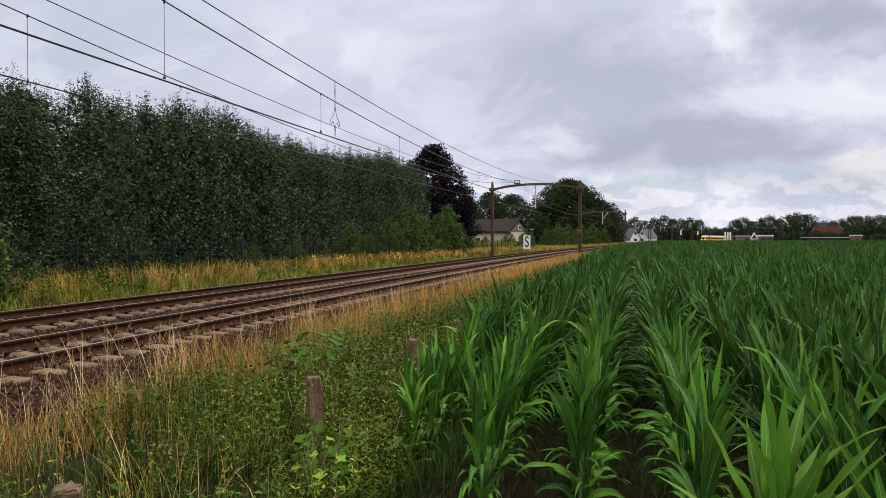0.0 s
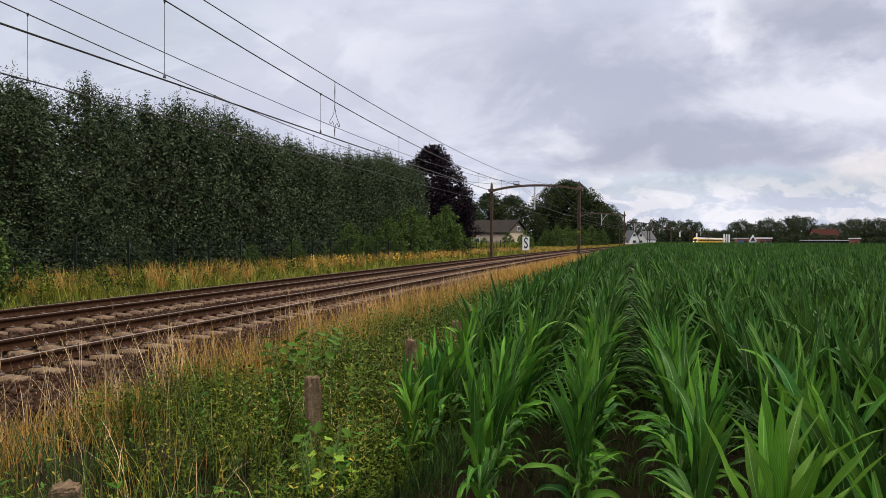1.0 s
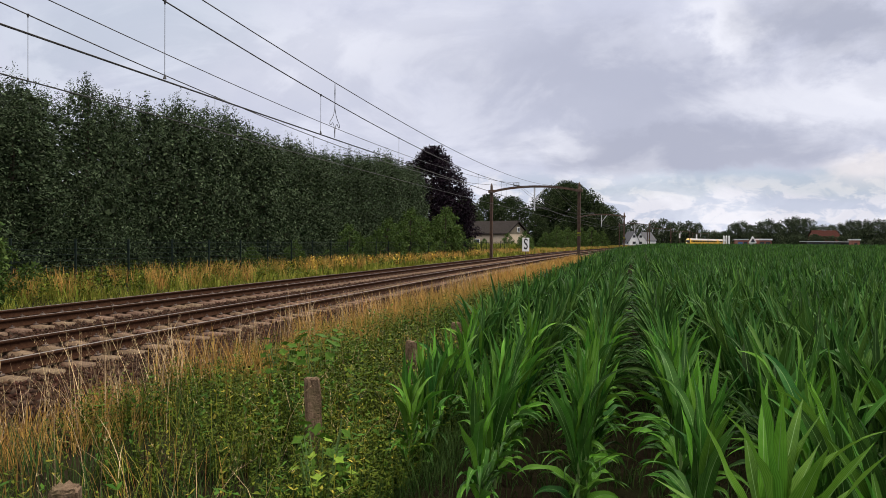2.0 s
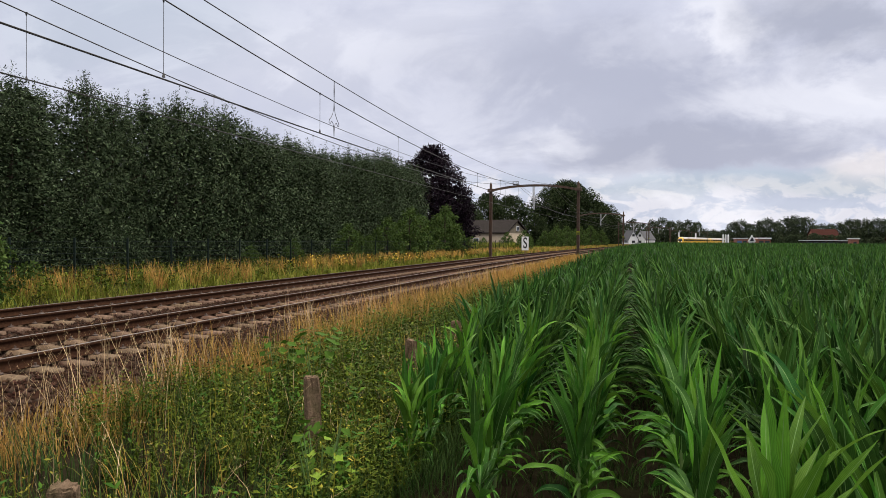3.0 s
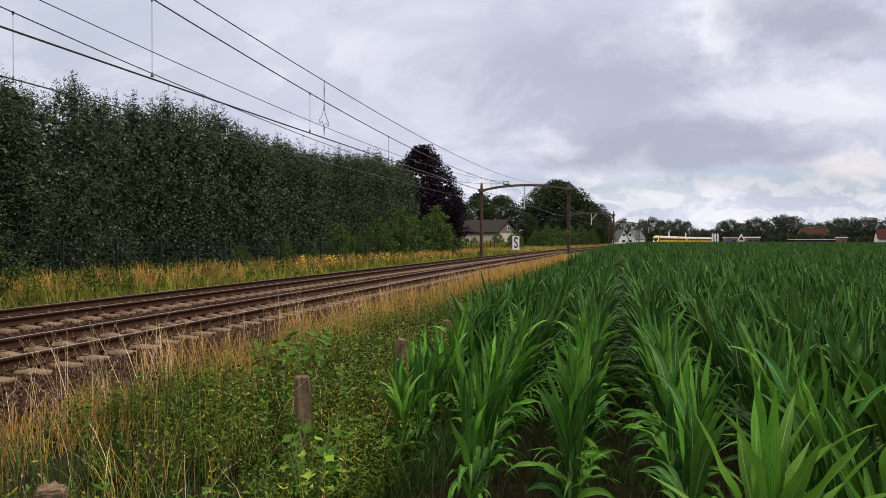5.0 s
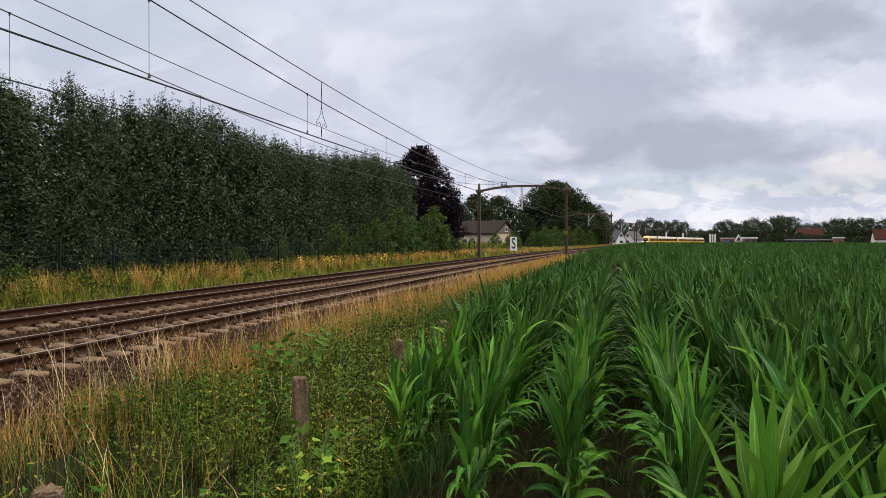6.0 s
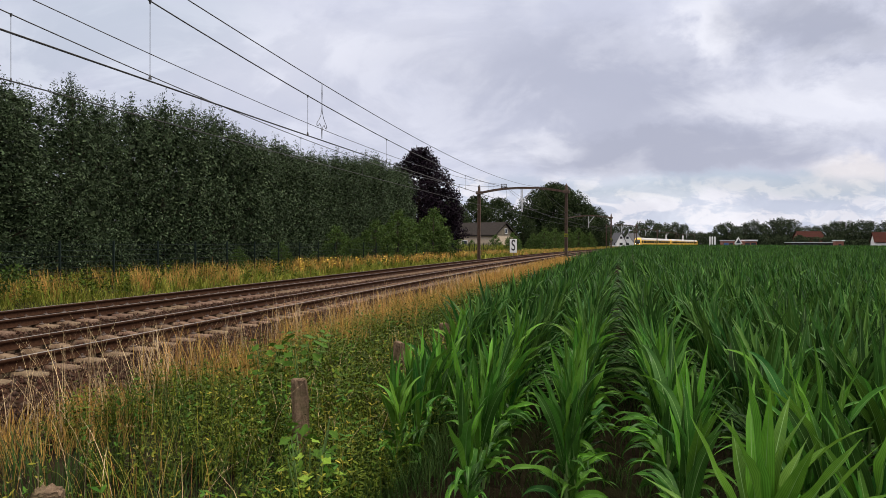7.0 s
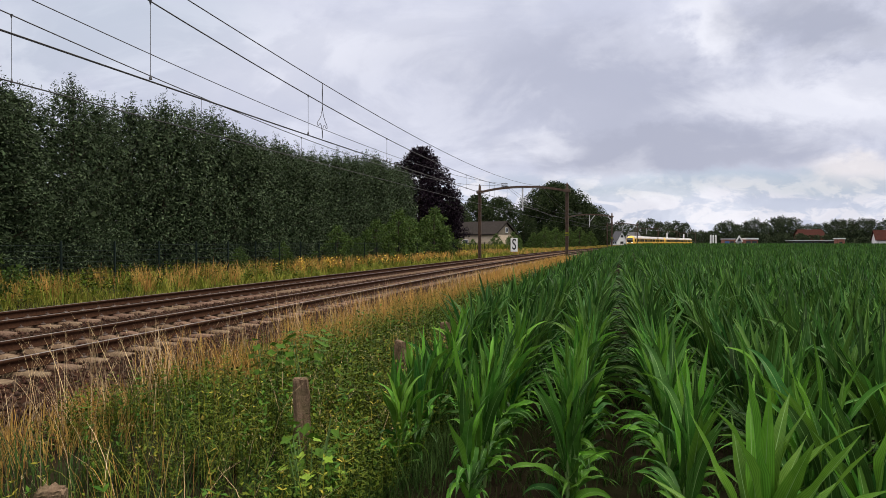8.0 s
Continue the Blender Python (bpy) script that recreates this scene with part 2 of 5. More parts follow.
M["greengrass"] = mat("green_grass", (0.077, 0.134, 0.012), (0.183, 0.228, 0.031), 0.6, 2.0, vary=0.45, through_light=0.2, spec=0.03, alt=(0.269, 0.249, 0.053))
M["lushgrass"] = mat("lush_dark_grass", (0.020, 0.052, 0.010), (0.052, 0.098, 0.024), 0.6, 3.0, vary=0.4, through_light=0.15, spec=0.05)
M["drygrass"] = mat("dry_grass", (0.326, 0.183, 0.041), (0.570, 0.365, 0.111), 0.7, 2.0, vary=0.35, through_light=0.2, spec=0.03, alt=(0.293, 0.210, 0.052))
M["drystem"] = mat("bleached_grass_stem", (0.361, 0.257, 0.129), (0.567, 0.447, 0.257), 0.7, 3.0, vary=0.3, spec=0.03)
M["flower"] = mat("yellow_ragwort_flower", (0.558, 0.378, 0.018), (0.675, 0.495, 0.036), 0.6, 5, vary=0.3)
M["brick"] = mat("red_brick", (0.160, 0.060, 0.040), (0.240, 0.096, 0.064), 0.9, 3)
M["cream"] = mat("cream_render", (0.416, 0.336, 0.240), (0.496, 0.408, 0.304), 0.9, 2)
M["slate"] = mat("weathered_brown_roof", (0.015, 0.013, 0.011), (0.030, 0.025, 0.023), 0.95, 3, 0.3, 20, spec=0.1)
M["redroof"] = mat("red_tile_roof", (0.029, 0.010, 0.007), (0.049, 0.017, 0.013), 0.95, 2, spec=0.08)
M["darkroof"] = mat("dark_tile_roof", (0.03, 0.032, 0.036), (0.055, 0.055, 0.06), 0.7, 2)
M["gable"] = mat("weathered_timber_gable", (0.104, 0.088, 0.060), (0.160, 0.136, 0.096), 0.9, 3)
M["glass"] = mat("window_glass", (0.02, 0.025, 0.03), (0.035, 0.04, 0.045), 0.08, 2)
M["yellow"] = mat("train_yellow", (0.629, 0.357, 0.017), (0.680, 0.399, 0.025), 0.35, 2)
M["trainroof"] = mat("train_roof_grey", (0.385, 0.364, 0.350), (0.462, 0.441, 0.427), 0.5, 2)
M["trainblue"] = mat("train_dark_blue", (0.02, 0.03, 0.09), (0.03, 0.04, 0.12), 0.35, 2)
M["tyre"] = mat("rubber", (0.02, 0.02, 0.02), (0.03, 0.03, 0.03), 0.8, 9)
M["blue"] = mat("blue_door_paint", (0.03, 0.08, 0.20), (0.05, 0.11, 0.26), 0.6, 3)


# ---------------------------------------------------------------- mesh helpers
def np_mesh(name, verts, quads, material, smooth=False):
    verts, quads = np.asarray(verts, dtype=np.float32), np.asarray(quads, dtype=np.int32)
    me = bpy.data.meshes.new(name)
    k = quads.shape[1]
    me.vertices.add(len(verts))
    me.vertices.foreach_set("co", verts.ravel())
    me.loops.add(quads.size)
    me.loops.foreach_set("vertex_index", quads.ravel())
    me.polygons.add(len(quads))
    me.polygons.foreach_set("loop_start", np.arange(0, quads.size, k, dtype=np.int32))
    me.polygons.foreach_set("loop_total", np.full(len(quads), k, dtype=np.int32))
    if smooth:
        me.polygons.foreach_set("use_smooth", np.ones(len(quads), dtype=bool))
    me.update(calc_edges=True)
    me.materials.append(material)
    return me


def ribbed(me, across):
    """The middle strip of every leaf takes the second material."""
    me.materials.append(M["midrib"])
    at = me.attributes.new("leaf_across", "FLOAT", "POINT")
    at.data.foreach_set("value", np.resize(np.array([0.0, 0.47, 0.53, 1.0], dtype=np.float32), len(me.vertices)))
    idx = np.zeros(len(me.polygons), dtype=np.int32)
    idx[np.arange(len(idx)) % across == across // 2] = 1
    me.polygons.foreach_set("material_index", idx)
    return me


def part(name, data, material, parent, label=""):
    """Links a bmesh or mesh as ONE mesh object under a thing or a part."""
    if isinstance(data, bmesh.types.BMesh):
        me = bpy.data.meshes.new(name)
        data.to_mesh(me)
        data.free()
        me.materials.append(material)
    else:
        me = data
    ob = new(name, me)
    ob.parent = parent
    if label:
        tagged(ob, label)
    return ob


def thing(name, m, label, category, group="", kind=""):
    ob = new(name)
    ob.matrix_basis = m
    return tagged(ob, label, category, group, kind)


def box(bm, x0, x1, y0, y1, z0, z1, bevel=0.0):
    r = bmesh.ops.create_cube(bm, size=1, matrix=Matrix.LocRotScale(((x0 + x1) / 2, (y0 + y1) / 2, (z0 + z1) / 2), None, (x1 - x0, y1 - y0, z1 - z0)))
    if bevel:
        edges = list({e for v in r["verts"] for e in v.link_edges})
        bmesh.ops.bevel(bm, geom=edges, offset=bevel, segments=1, affect="EDGES")
    return r["verts"]


def tube(bm, a, b, r0, r1=None, n=8):
    a, b = Vector(a), Vector(b)
    r1 = r0 if r1 is None else r1
    q = (b - a).to_track_quat("Z", "Y").to_matrix().to_4x4()
    bmesh.ops.create_cone(bm, cap_ends=True, segments=n, radius1=r0, radius2=r1, depth=(b - a).length, matrix=Matrix.Translation((a + b) / 2) @ q)


def prism(bm, outline, z0, z1, axis="z"):
    """An outline of (p, q) pairs pushed along an axis."""
    def at(p, q, h):
        return (p, q, h) if axis == "z" else ((p, h, q) if axis == "y" else (h, p, q))
    lo = [bm.verts.new(at(p, q, z0)) for p, q in outline]
    hi = [bm.verts.new(at(p, q, z1)) for p, q in outline]
    n = len(outline)
    bm.faces.new(lo[::-1])
    bm.faces.new(hi)
    for i in range(n):
        bm.faces.new((lo[i], lo[(i + 1) % n], hi[(i + 1) % n], hi[i]))
    bmesh.ops.recalc_face_normals(bm, faces=bm.faces)


def cable(name, points, r, material, sides=5):
    """A thin round wire along points, as mesh arrays."""
    pts = np.asarray(points, dtype=float)
    tan = np.gradient(pts, axis=0)
    tan /= np.linalg.norm(tan, axis=1)[:, None]
    ref = np.where(np.abs(tan[:, 2:3]) > 0.9, [[1.0, 0, 0]], [[0, 0, 1.0]])
    s = np.cross(tan, ref)
    s /= np.linalg.norm(s, axis=1)[:, None]
    w = np.cross(s, tan)
    ang = np.arange(sides) * 2 * np.pi / sides
    V = pts[:, None] + r * (np.cos(ang)[None, :, None] * s[:, None] + np.sin(ang)[None, :, None] * w[:, None])
    i, j = np.meshgrid(np.arange(len(pts) - 1), np.arange(sides), indexing="ij")
    j2 = (j + 1) % sides
    Q = np.stack([i * sides + j, i * sides + j2, (i + 1) * sides + j2, (i + 1) * sides + j], -1).reshape(-1, 4)
    return np_mesh(name, V.reshape(-1, 3), Q, material, True)


# ---------------------------------------------------------------- the railway's plan
HEAD = math.atan((1104.35 - 784) / 1293.8)   # bearing of the line beside the camera, clockwise from +y
BEND = 0.00049                               # 1 / radius, to the right
OFF = 10.667                                 # the camera stands so far to the right of the centreline
RAIL = EYE - 1.606                           # rail level
HALF = 1.98                                  # half the spacing of the two tracks


def line(s, d):
    """Place in plan at s metres along the railway and d metres to the right of its centreline (arrays too); bends between the ends."""
    s = np.asarray(s, dtype=float)
    d = np.asarray(d, dtype=float)
    sc = np.clip(s, -60, 900)
    th = BEND * sc
    p = np.sin(th) / BEND + (s - sc) * np.cos(th)
    q = -(1 - np.cos(th)) / BEND - (s - sc) * np.sin(th)
    p, q = p - d * np.sin(th), q - d * np.cos(th)
    q = q + OFF
    return p * math.sin(HEAD) - q * math.cos(HEAD), p * math.cos(HEAD) + q * math.sin(HEAD)


def heading(s):
    """Turn about z, in radians, of a thing whose +y runs along the railway."""
    return -(HEAD + BEND * max(-60, min(900, s)))


def at_line(s, d, z=0.0, turn=0.0):
    x, y = line(s, d)
    return pose(float(x), float(y), z, 0, 0, math.degrees(heading(s)) + turn)


PROFILE = ((-3000, 0.0), (-60, 0.0), (-30, 0.35), (-9.5, 0.30), (-6.2, 0.22), (-5.0, 0.10), (4.0, 0.10), (4.6, 0.20), (6.2, 0.06), (8.2, 0.0), (1500, 0.0))


def ground(d):
    return np.interp(d, [p[0] for p in PROFILE], [p[1] for p in PROFILE])


rng = np.random.default_rng(7)


def make_ground():
    s = np.concatenate([[-400, -150, -60], np.arange(-30, 60, 1.0), np.arange(60, 300, 6.0), np.arange(300, 900, 25.0), [1000, 1500, 2200, 3200, 4800]])
    d = np.concatenate([[-3000, -1500, -600, -250, -120, -60], np.arange(-40, -10, 2.0), np.arange(-10, 13, 0.4), np.arange(13, 40, 2.0), [50, 80, 140, 260, 500, 900, 1500]])
    S, D = np.meshgrid(s, d, indexing="ij")
    X, Y = line(S, D)
    Z = ground(D)
    near = (S > -20) & (S < 60) & (np.abs(D) < 14)
    Z = Z + near * (np.abs(D) > 4.9) * rng.normal(0, 0.025, Z.shape)
    n = len(d)
    i, j = np.meshgrid(np.arange(len(s) - 1), np.arange(n - 1), indexing="ij")
    Q = np.stack([i * n + j, (i + 1) * n + j, (i + 1) * n + j + 1, i * n + j + 1], -1).reshape(-1, 4)
    me = np_mesh("ground", np.stack([X, Y, Z], -1).reshape(-1, 3), Q[:, ::-1], M["soil"], True)
    tagged(new("ground", me), "brown soil ground under verge, railway and field", "ground", kind="structure")


make_ground()


# ---------------------------------------------------------------- track: ballast, sleepers, rails
def sweep(profile, svals, name, material, closed=True, smooth=False):
    """A cross-section of (d, z) pairs swept along the railway."""
    pr = np.asarray(profile, dtype=float)
    S = np.asarray(svals, dtype=float)
    n = len(pr)
    X, Y = line(S[:, None], pr[None, :, 0])
    V = np.stack([X, Y, np.broadcast_to(pr[None, :, 1], X.shape)], -1).reshape(-1, 3)
    m = n if closed else n - 1
    i, j = np.meshgrid(np.arange(len(S) - 1), np.arange(m), indexing="ij")
    j2 = (j + 1) % n
    Q = np.stack([i * n + j, (i + 1) * n + j, (i + 1) * n + j2, i * n + j2], -1).reshape(-1, 4)
    return np_mesh(name, V, Q, material, smooth)


def make_ballast():
    top = RAIL - 0.228
    d = [-5.3, -4.6, -4.0, -3.4, -2.0, -0.6, 0.0, 0.6, 2.0, 3.4, 3.9, 4.3, 4.9]
    z = [0.05, 0.16, top - 0.03, top, top - 0.015, top - 0.02, top - 0.05, top - 0.02, top - 0.015, top, top - 0.03, 0.16, 0.03]
    s = np.concatenate([np.arange(-40, 120, 1.5), np.arange(120, 900, 15.0)])
    me = sweep(list(zip(d, z)), s, "ballast_bed", M["ballast"], closed=False, smooth=True)
    tagged(new("ballast_bed", me), "rust-stained grey brown crushed stone ballast bed", "ballast", kind="structure")
    # loose stones over the near part of the bed
    count = 42000
    sv = 3 + 37 * rng.random(count) ** 1.5
    dv = rng.uniform(-4.7, 5.5, count)
    zt = np.maximum(np.interp(dv, d, z), np.where(np.abs(dv) > 4.3, ground(dv), 0))
    x, y = line(sv, dv)
    base = np.array([[1, 0, 0], [0, 1, 0], [-1, 0, 0], [0, -1, 0], [0, 0, 1], [0, 0, -1]], dtype=float)
    tri = np.array([[0, 1, 4], [1, 2, 4], [2, 3, 4], [3, 0, 4], [1, 0, 5], [2, 1, 5], [3, 2, 5], [0, 3, 5]])
    size = rng.uniform(0.020, 0.046, (count, 1, 1))
    V = (base[None] + rng.normal(0, 0.25, (count, 6, 3))) * size * rng.uniform(0.6, 1.3, (count, 1, 3))
    ang = rng.uniform(0, 6.28, count)
    c, sn = np.cos(ang)[:, None], np.sin(ang)[:, None]
    V = np.stack([V[..., 0] * c - V[..., 1] * sn, V[..., 0] * sn + V[..., 1] * c, V[..., 2]], -1)
    V += np.stack([x, y, zt + 0.008], -1)[:, None]
    F = (tri[None] + 6 * np.arange(count)[:, None, None]).reshape(-1, 3)
    me = np_mesh("ballast_stones", V.reshape(-1, 3), F, M["stone"])
    tagged(new("ballast_stones", me), "loose grey brown crushed stones on the track bed", "gravel", kind="stuff")


make_ballast()


def rail_profile(d):
    t, b = RAIL, RAIL - 0.172
    half = [(0.075, b), (0.075, b + 0.012), (0.012, b + 0.035), (0.009, b + 0.115), (0.036, b + 0.130), (0.037, t - 0.010), (0.028, t - 0.001)]
    return [(d + x, z) for x, z in half] + [(d - x, z) for x, z in half[::-1]]


def sleeper_mesh():
    """Concrete sleeper along x: thick under the rails, waisted in the middle, with sloping shoulders."""
    xs = [-1.26, -1.24, -0.95, -0.55, -0.35, 0.35, 0.55, 0.95, 1.24, 1.26]
    hi = [0.03, 0.045, 0.055, 0.055, 0.028, 0.028, 0.055, 0.055, 0.045, 0.03]
    wd = [0.12, 0.13, 0.135, 0.13, 0.10, 0.10, 0.13, 0.135, 0.13, 0.12]
    V, Q = [], []
    for x, h, w in zip(xs, hi, wd):
        V += [(x, -w, -0.12), (x, -w * 0.78, h), (x, w * 0.78, h), (x, w, -0.12)]
    for i in range(len(xs) - 1):
        for j in range(3):
            a = 4 * i + j
            Q.append((a, a + 1, a + 5, a + 4))
    Q += [(0, 3, 2, 1), (36, 37, 38, 39)]
    return np_mesh("sleeper", V, Q, M["concrete"])


def clip_mesh():
    bm = bmesh.new()
    for side in (-0.7535, 0.7535):
        for e in (-0.115, 0.115):
            box(bm, side + e - 0.035, side + e + 0.035, -0.05, 0.05, 0.05, 0.085, 0.012)
            tube(bm, (side + e, 0, 0.08), (side + e, 0, 0.12), 0.018, n=6)
    me = bpy.data.meshes.new("fastening")
    bm.to_mesh(me)
    bm.free()
    me.materials.append(M["clip"])
    return me


def make_track(name, centre):
    track = thing(name, Matrix.Identity(4), "rusty steel railway track on concrete sleepers in ballast", "railway track", "the two tracks", "structure")
    s = np.concatenate([np.arange(-40, 60, 2.0), np.arange(60, 900, 8.0)])
    for g in (-0.7535, 0.7535):
        r = part("rail", sweep(rail_profile(centre + g), s, "rail", M["rail"]), None, track, "rusty rail with a worn bright top")
        head = sweep([(centre + g - 0.026, RAIL), (centre + g + 0.026, RAIL), (centre + g + 0.024, RAIL + 0.0025), (centre + g - 0.024, RAIL + 0.0025)], s, "running_band", M["railtop"])
        part("running_band", head, None, r, "bright polished running band")
    sl, cl = sleeper_mesh(), clip_mesh()
    for i in range(150):
        m = at_line(-6 + 0.6 * i, centre, RAIL - 0.235, random.uniform(-0.4, 0.4))
        o = part("sleeper", sl, None, track)
        o.matrix_basis = m
        if i < 75:
            o = part("fastening", cl, None, o)
    # the far sleepers as one piece
    n = len(sl.vertices)
    co = np.array([v.co[:] for v in sl.vertices])
    fa = np.array([p.vertices[:] for p in sl.polygons])
    VV, FF = [], []
    for i in range(150, 900):
        m = np.array(at_line(-6 + 0.6 * i, centre, RAIL - 0.235))
        VV.append(co @ m[:3, :3].T + m[:3, 3])
        FF.append(fa + n * (i - 150))
    o = part("far_sleepers", np_mesh("far_sleepers", np.concatenate(VV), np.concatenate(FF), M["concrete"]), None, track)
    tagged(o, kind="stuff")


make_track("railway_track_near", HALF)
make_track("railway_track_far", -HALF)


# ---------------------------------------------------------------- overhead line
MAST_D = HALF + 2.71
S_PORTAL, GAP = 78.1, 81.6
MAST_H = 7.88


def make_portal():
    """A portal in its own space: x across the tracks to the right, y along them, z from rail level."""
    p = thing("catenary_portal", Matrix.Identity(4), "brown weathered steel catenary portal with two masts over both tracks", "catenary portal", "catenary portals")
    for x in (-MAST_D, MAST_D):
        bm = bmesh.new()
        w = 0.14
        box(bm, x - w, x + w, -0.018, 0.018, -0.6, MAST_H - 0.75)
        for e in (-w, w):
            box(bm, x + e - 0.012, x + e + 0.012, -0.15, 0.15, -0.6, MAST_H - 0.75)
        tube(bm, (x, 0, MAST_H - 0.75), (x, 0, MAST_H - 0.25), 0.15, 0.13, 8)
        tube(bm, (x, 0, MAST_H - 0.25), (x, 0, MAST_H), 0.13, 0.02, 8)
        mast = part("mast", bm, M["maststeel"], p)
        bm = bmesh.new()
        box(bm, x - 0.28, x + 0.28, -0.28, 0.28, -0.7, -0.25, 0.03)
        part("footing", bm, M["post"], mast, "concrete mast footing")
        bm = bmesh.new()
        box(bm, x - 0.34, x + 0.34, -0.20, 0.20, MAST_H - 1.05, MAST_H - 0.72, 0.02)
        part("beam_bracket", bm, M["maststeel"], mast, "rusty beam bracket")
    bm = bmesh.new()
    n = 18
    def zb(x):
        return 6.95 + 0.52 * (1 - abs(x / MAST_D) ** 2.2)
    for side in (-0.11, 0.11):
        for i in range(n):
            a, b = -MAST_D + 2 * MAST_D * i / n, -MAST_D + 2 * MAST_D * (i + 1) / n
            vs = [bm.verts.new(v) for v in ((a, side, zb(a) - 0.115), (b, side, zb(b) - 0.115), (b, side, zb(b) + 0.115), (a, side, zb(a) + 0.115),
                                            (a, side + 0.05, zb(a) - 0.115), (b, side + 0.05, zb(b) - 0.115), (b, side + 0.05, zb(b) + 0.115), (a, side + 0.05, zb(a) + 0.115))]
            for f in ((0, 1, 2, 3), (7, 6, 5, 4), (0, 4, 5, 1), (3, 2, 6, 7)):
                bm.faces.new([vs[k] for k in f])
    for i in range(1, n):
        x = -MAST_D + 2 * MAST_D * i / n
        box(bm, x - 0.02, x + 0.02, -0.11, 0.16, zb(x) - 0.11, zb(x) + 0.11)
    bmesh.ops.recalc_face_normals(bm, faces=bm.faces)
    part("beam", bm, M["maststeel"], p, "arched rusty steel beam")
    # hanger between the tracks with its stay and the two steady arms
    bm = bmesh.new()
    tube(bm, (0.0, 0, 7.45), (0.0, 0, 4.9), 0.075, n=8)
    part("drop_post", bm, M["greysteel"], p, "pale grey hanging drop post")
    bm = bmesh.new()
    tube(bm, (0.05, 0, 5.9), (1.15, 0, 7.35), 0.06, n=6)
    part("stay", bm, M["greysteel"], p)
    for sx in (-1, 1):
        bm = bmesh.new()
        tube(bm, (0.0, 0, 5.25), (sx * 1.75, 0, 5.12), 0.025, n=6)
        tube(bm, (sx * 0.2, 0, 5.23), (sx * 0.42, 0, 5.22), 0.05, n=8)
        part("steady_arm", bm, M["wire"], p)
        if sx > 0:
            continue
        bm = bmesh.new()
        x = sx * HALF
        for e in (-0.28, 0.28):
            tube(bm, (x + e, 0, zb(x) + 0.12), (x + e, 0, zb(x) + 0.5), 0.035, n=6)
        tube(bm, (x - 0.33, 0, zb(x) + 0.5), (x + 0.33, 0, zb(x) + 0.5), 0.035, n=6)
        tube(bm, (x - 0.3, 0, zb(x) + 0.2), (x + 0.3, 0, zb(x) + 0.2), 0.06, n=8)
        part("wire_support", bm, M["wire"], p)
    bm = bmesh.new()
    box(bm, MAST_D - 0.19, MAST_D + 0.19, -0.175, -0.16, 2.25, 2.6, 0.004)
    part("mast_plate", bm, M["weedpale"], p, "small faded yellow mast number plate")
    for k in range(3):
        bm = bmesh.new()
        box(bm, MAST_D - 0.14 + 0.1 * k, MAST_D - 0.07 + 0.1 * k, -0.180, -0.176, 2.31, 2.44)
        part("plate_bar", bm, M["black"], p)
    return p


portal = make_portal()
portal.matrix_basis = at_line(S_PORTAL, 0, RAIL)
for k in (-1, 1, 2, 3, 4, 5):
    copy_thing(portal, at_line(S_PORTAL + GAP * k - (1.5 if k < 0 else 0), 0, RAIL))


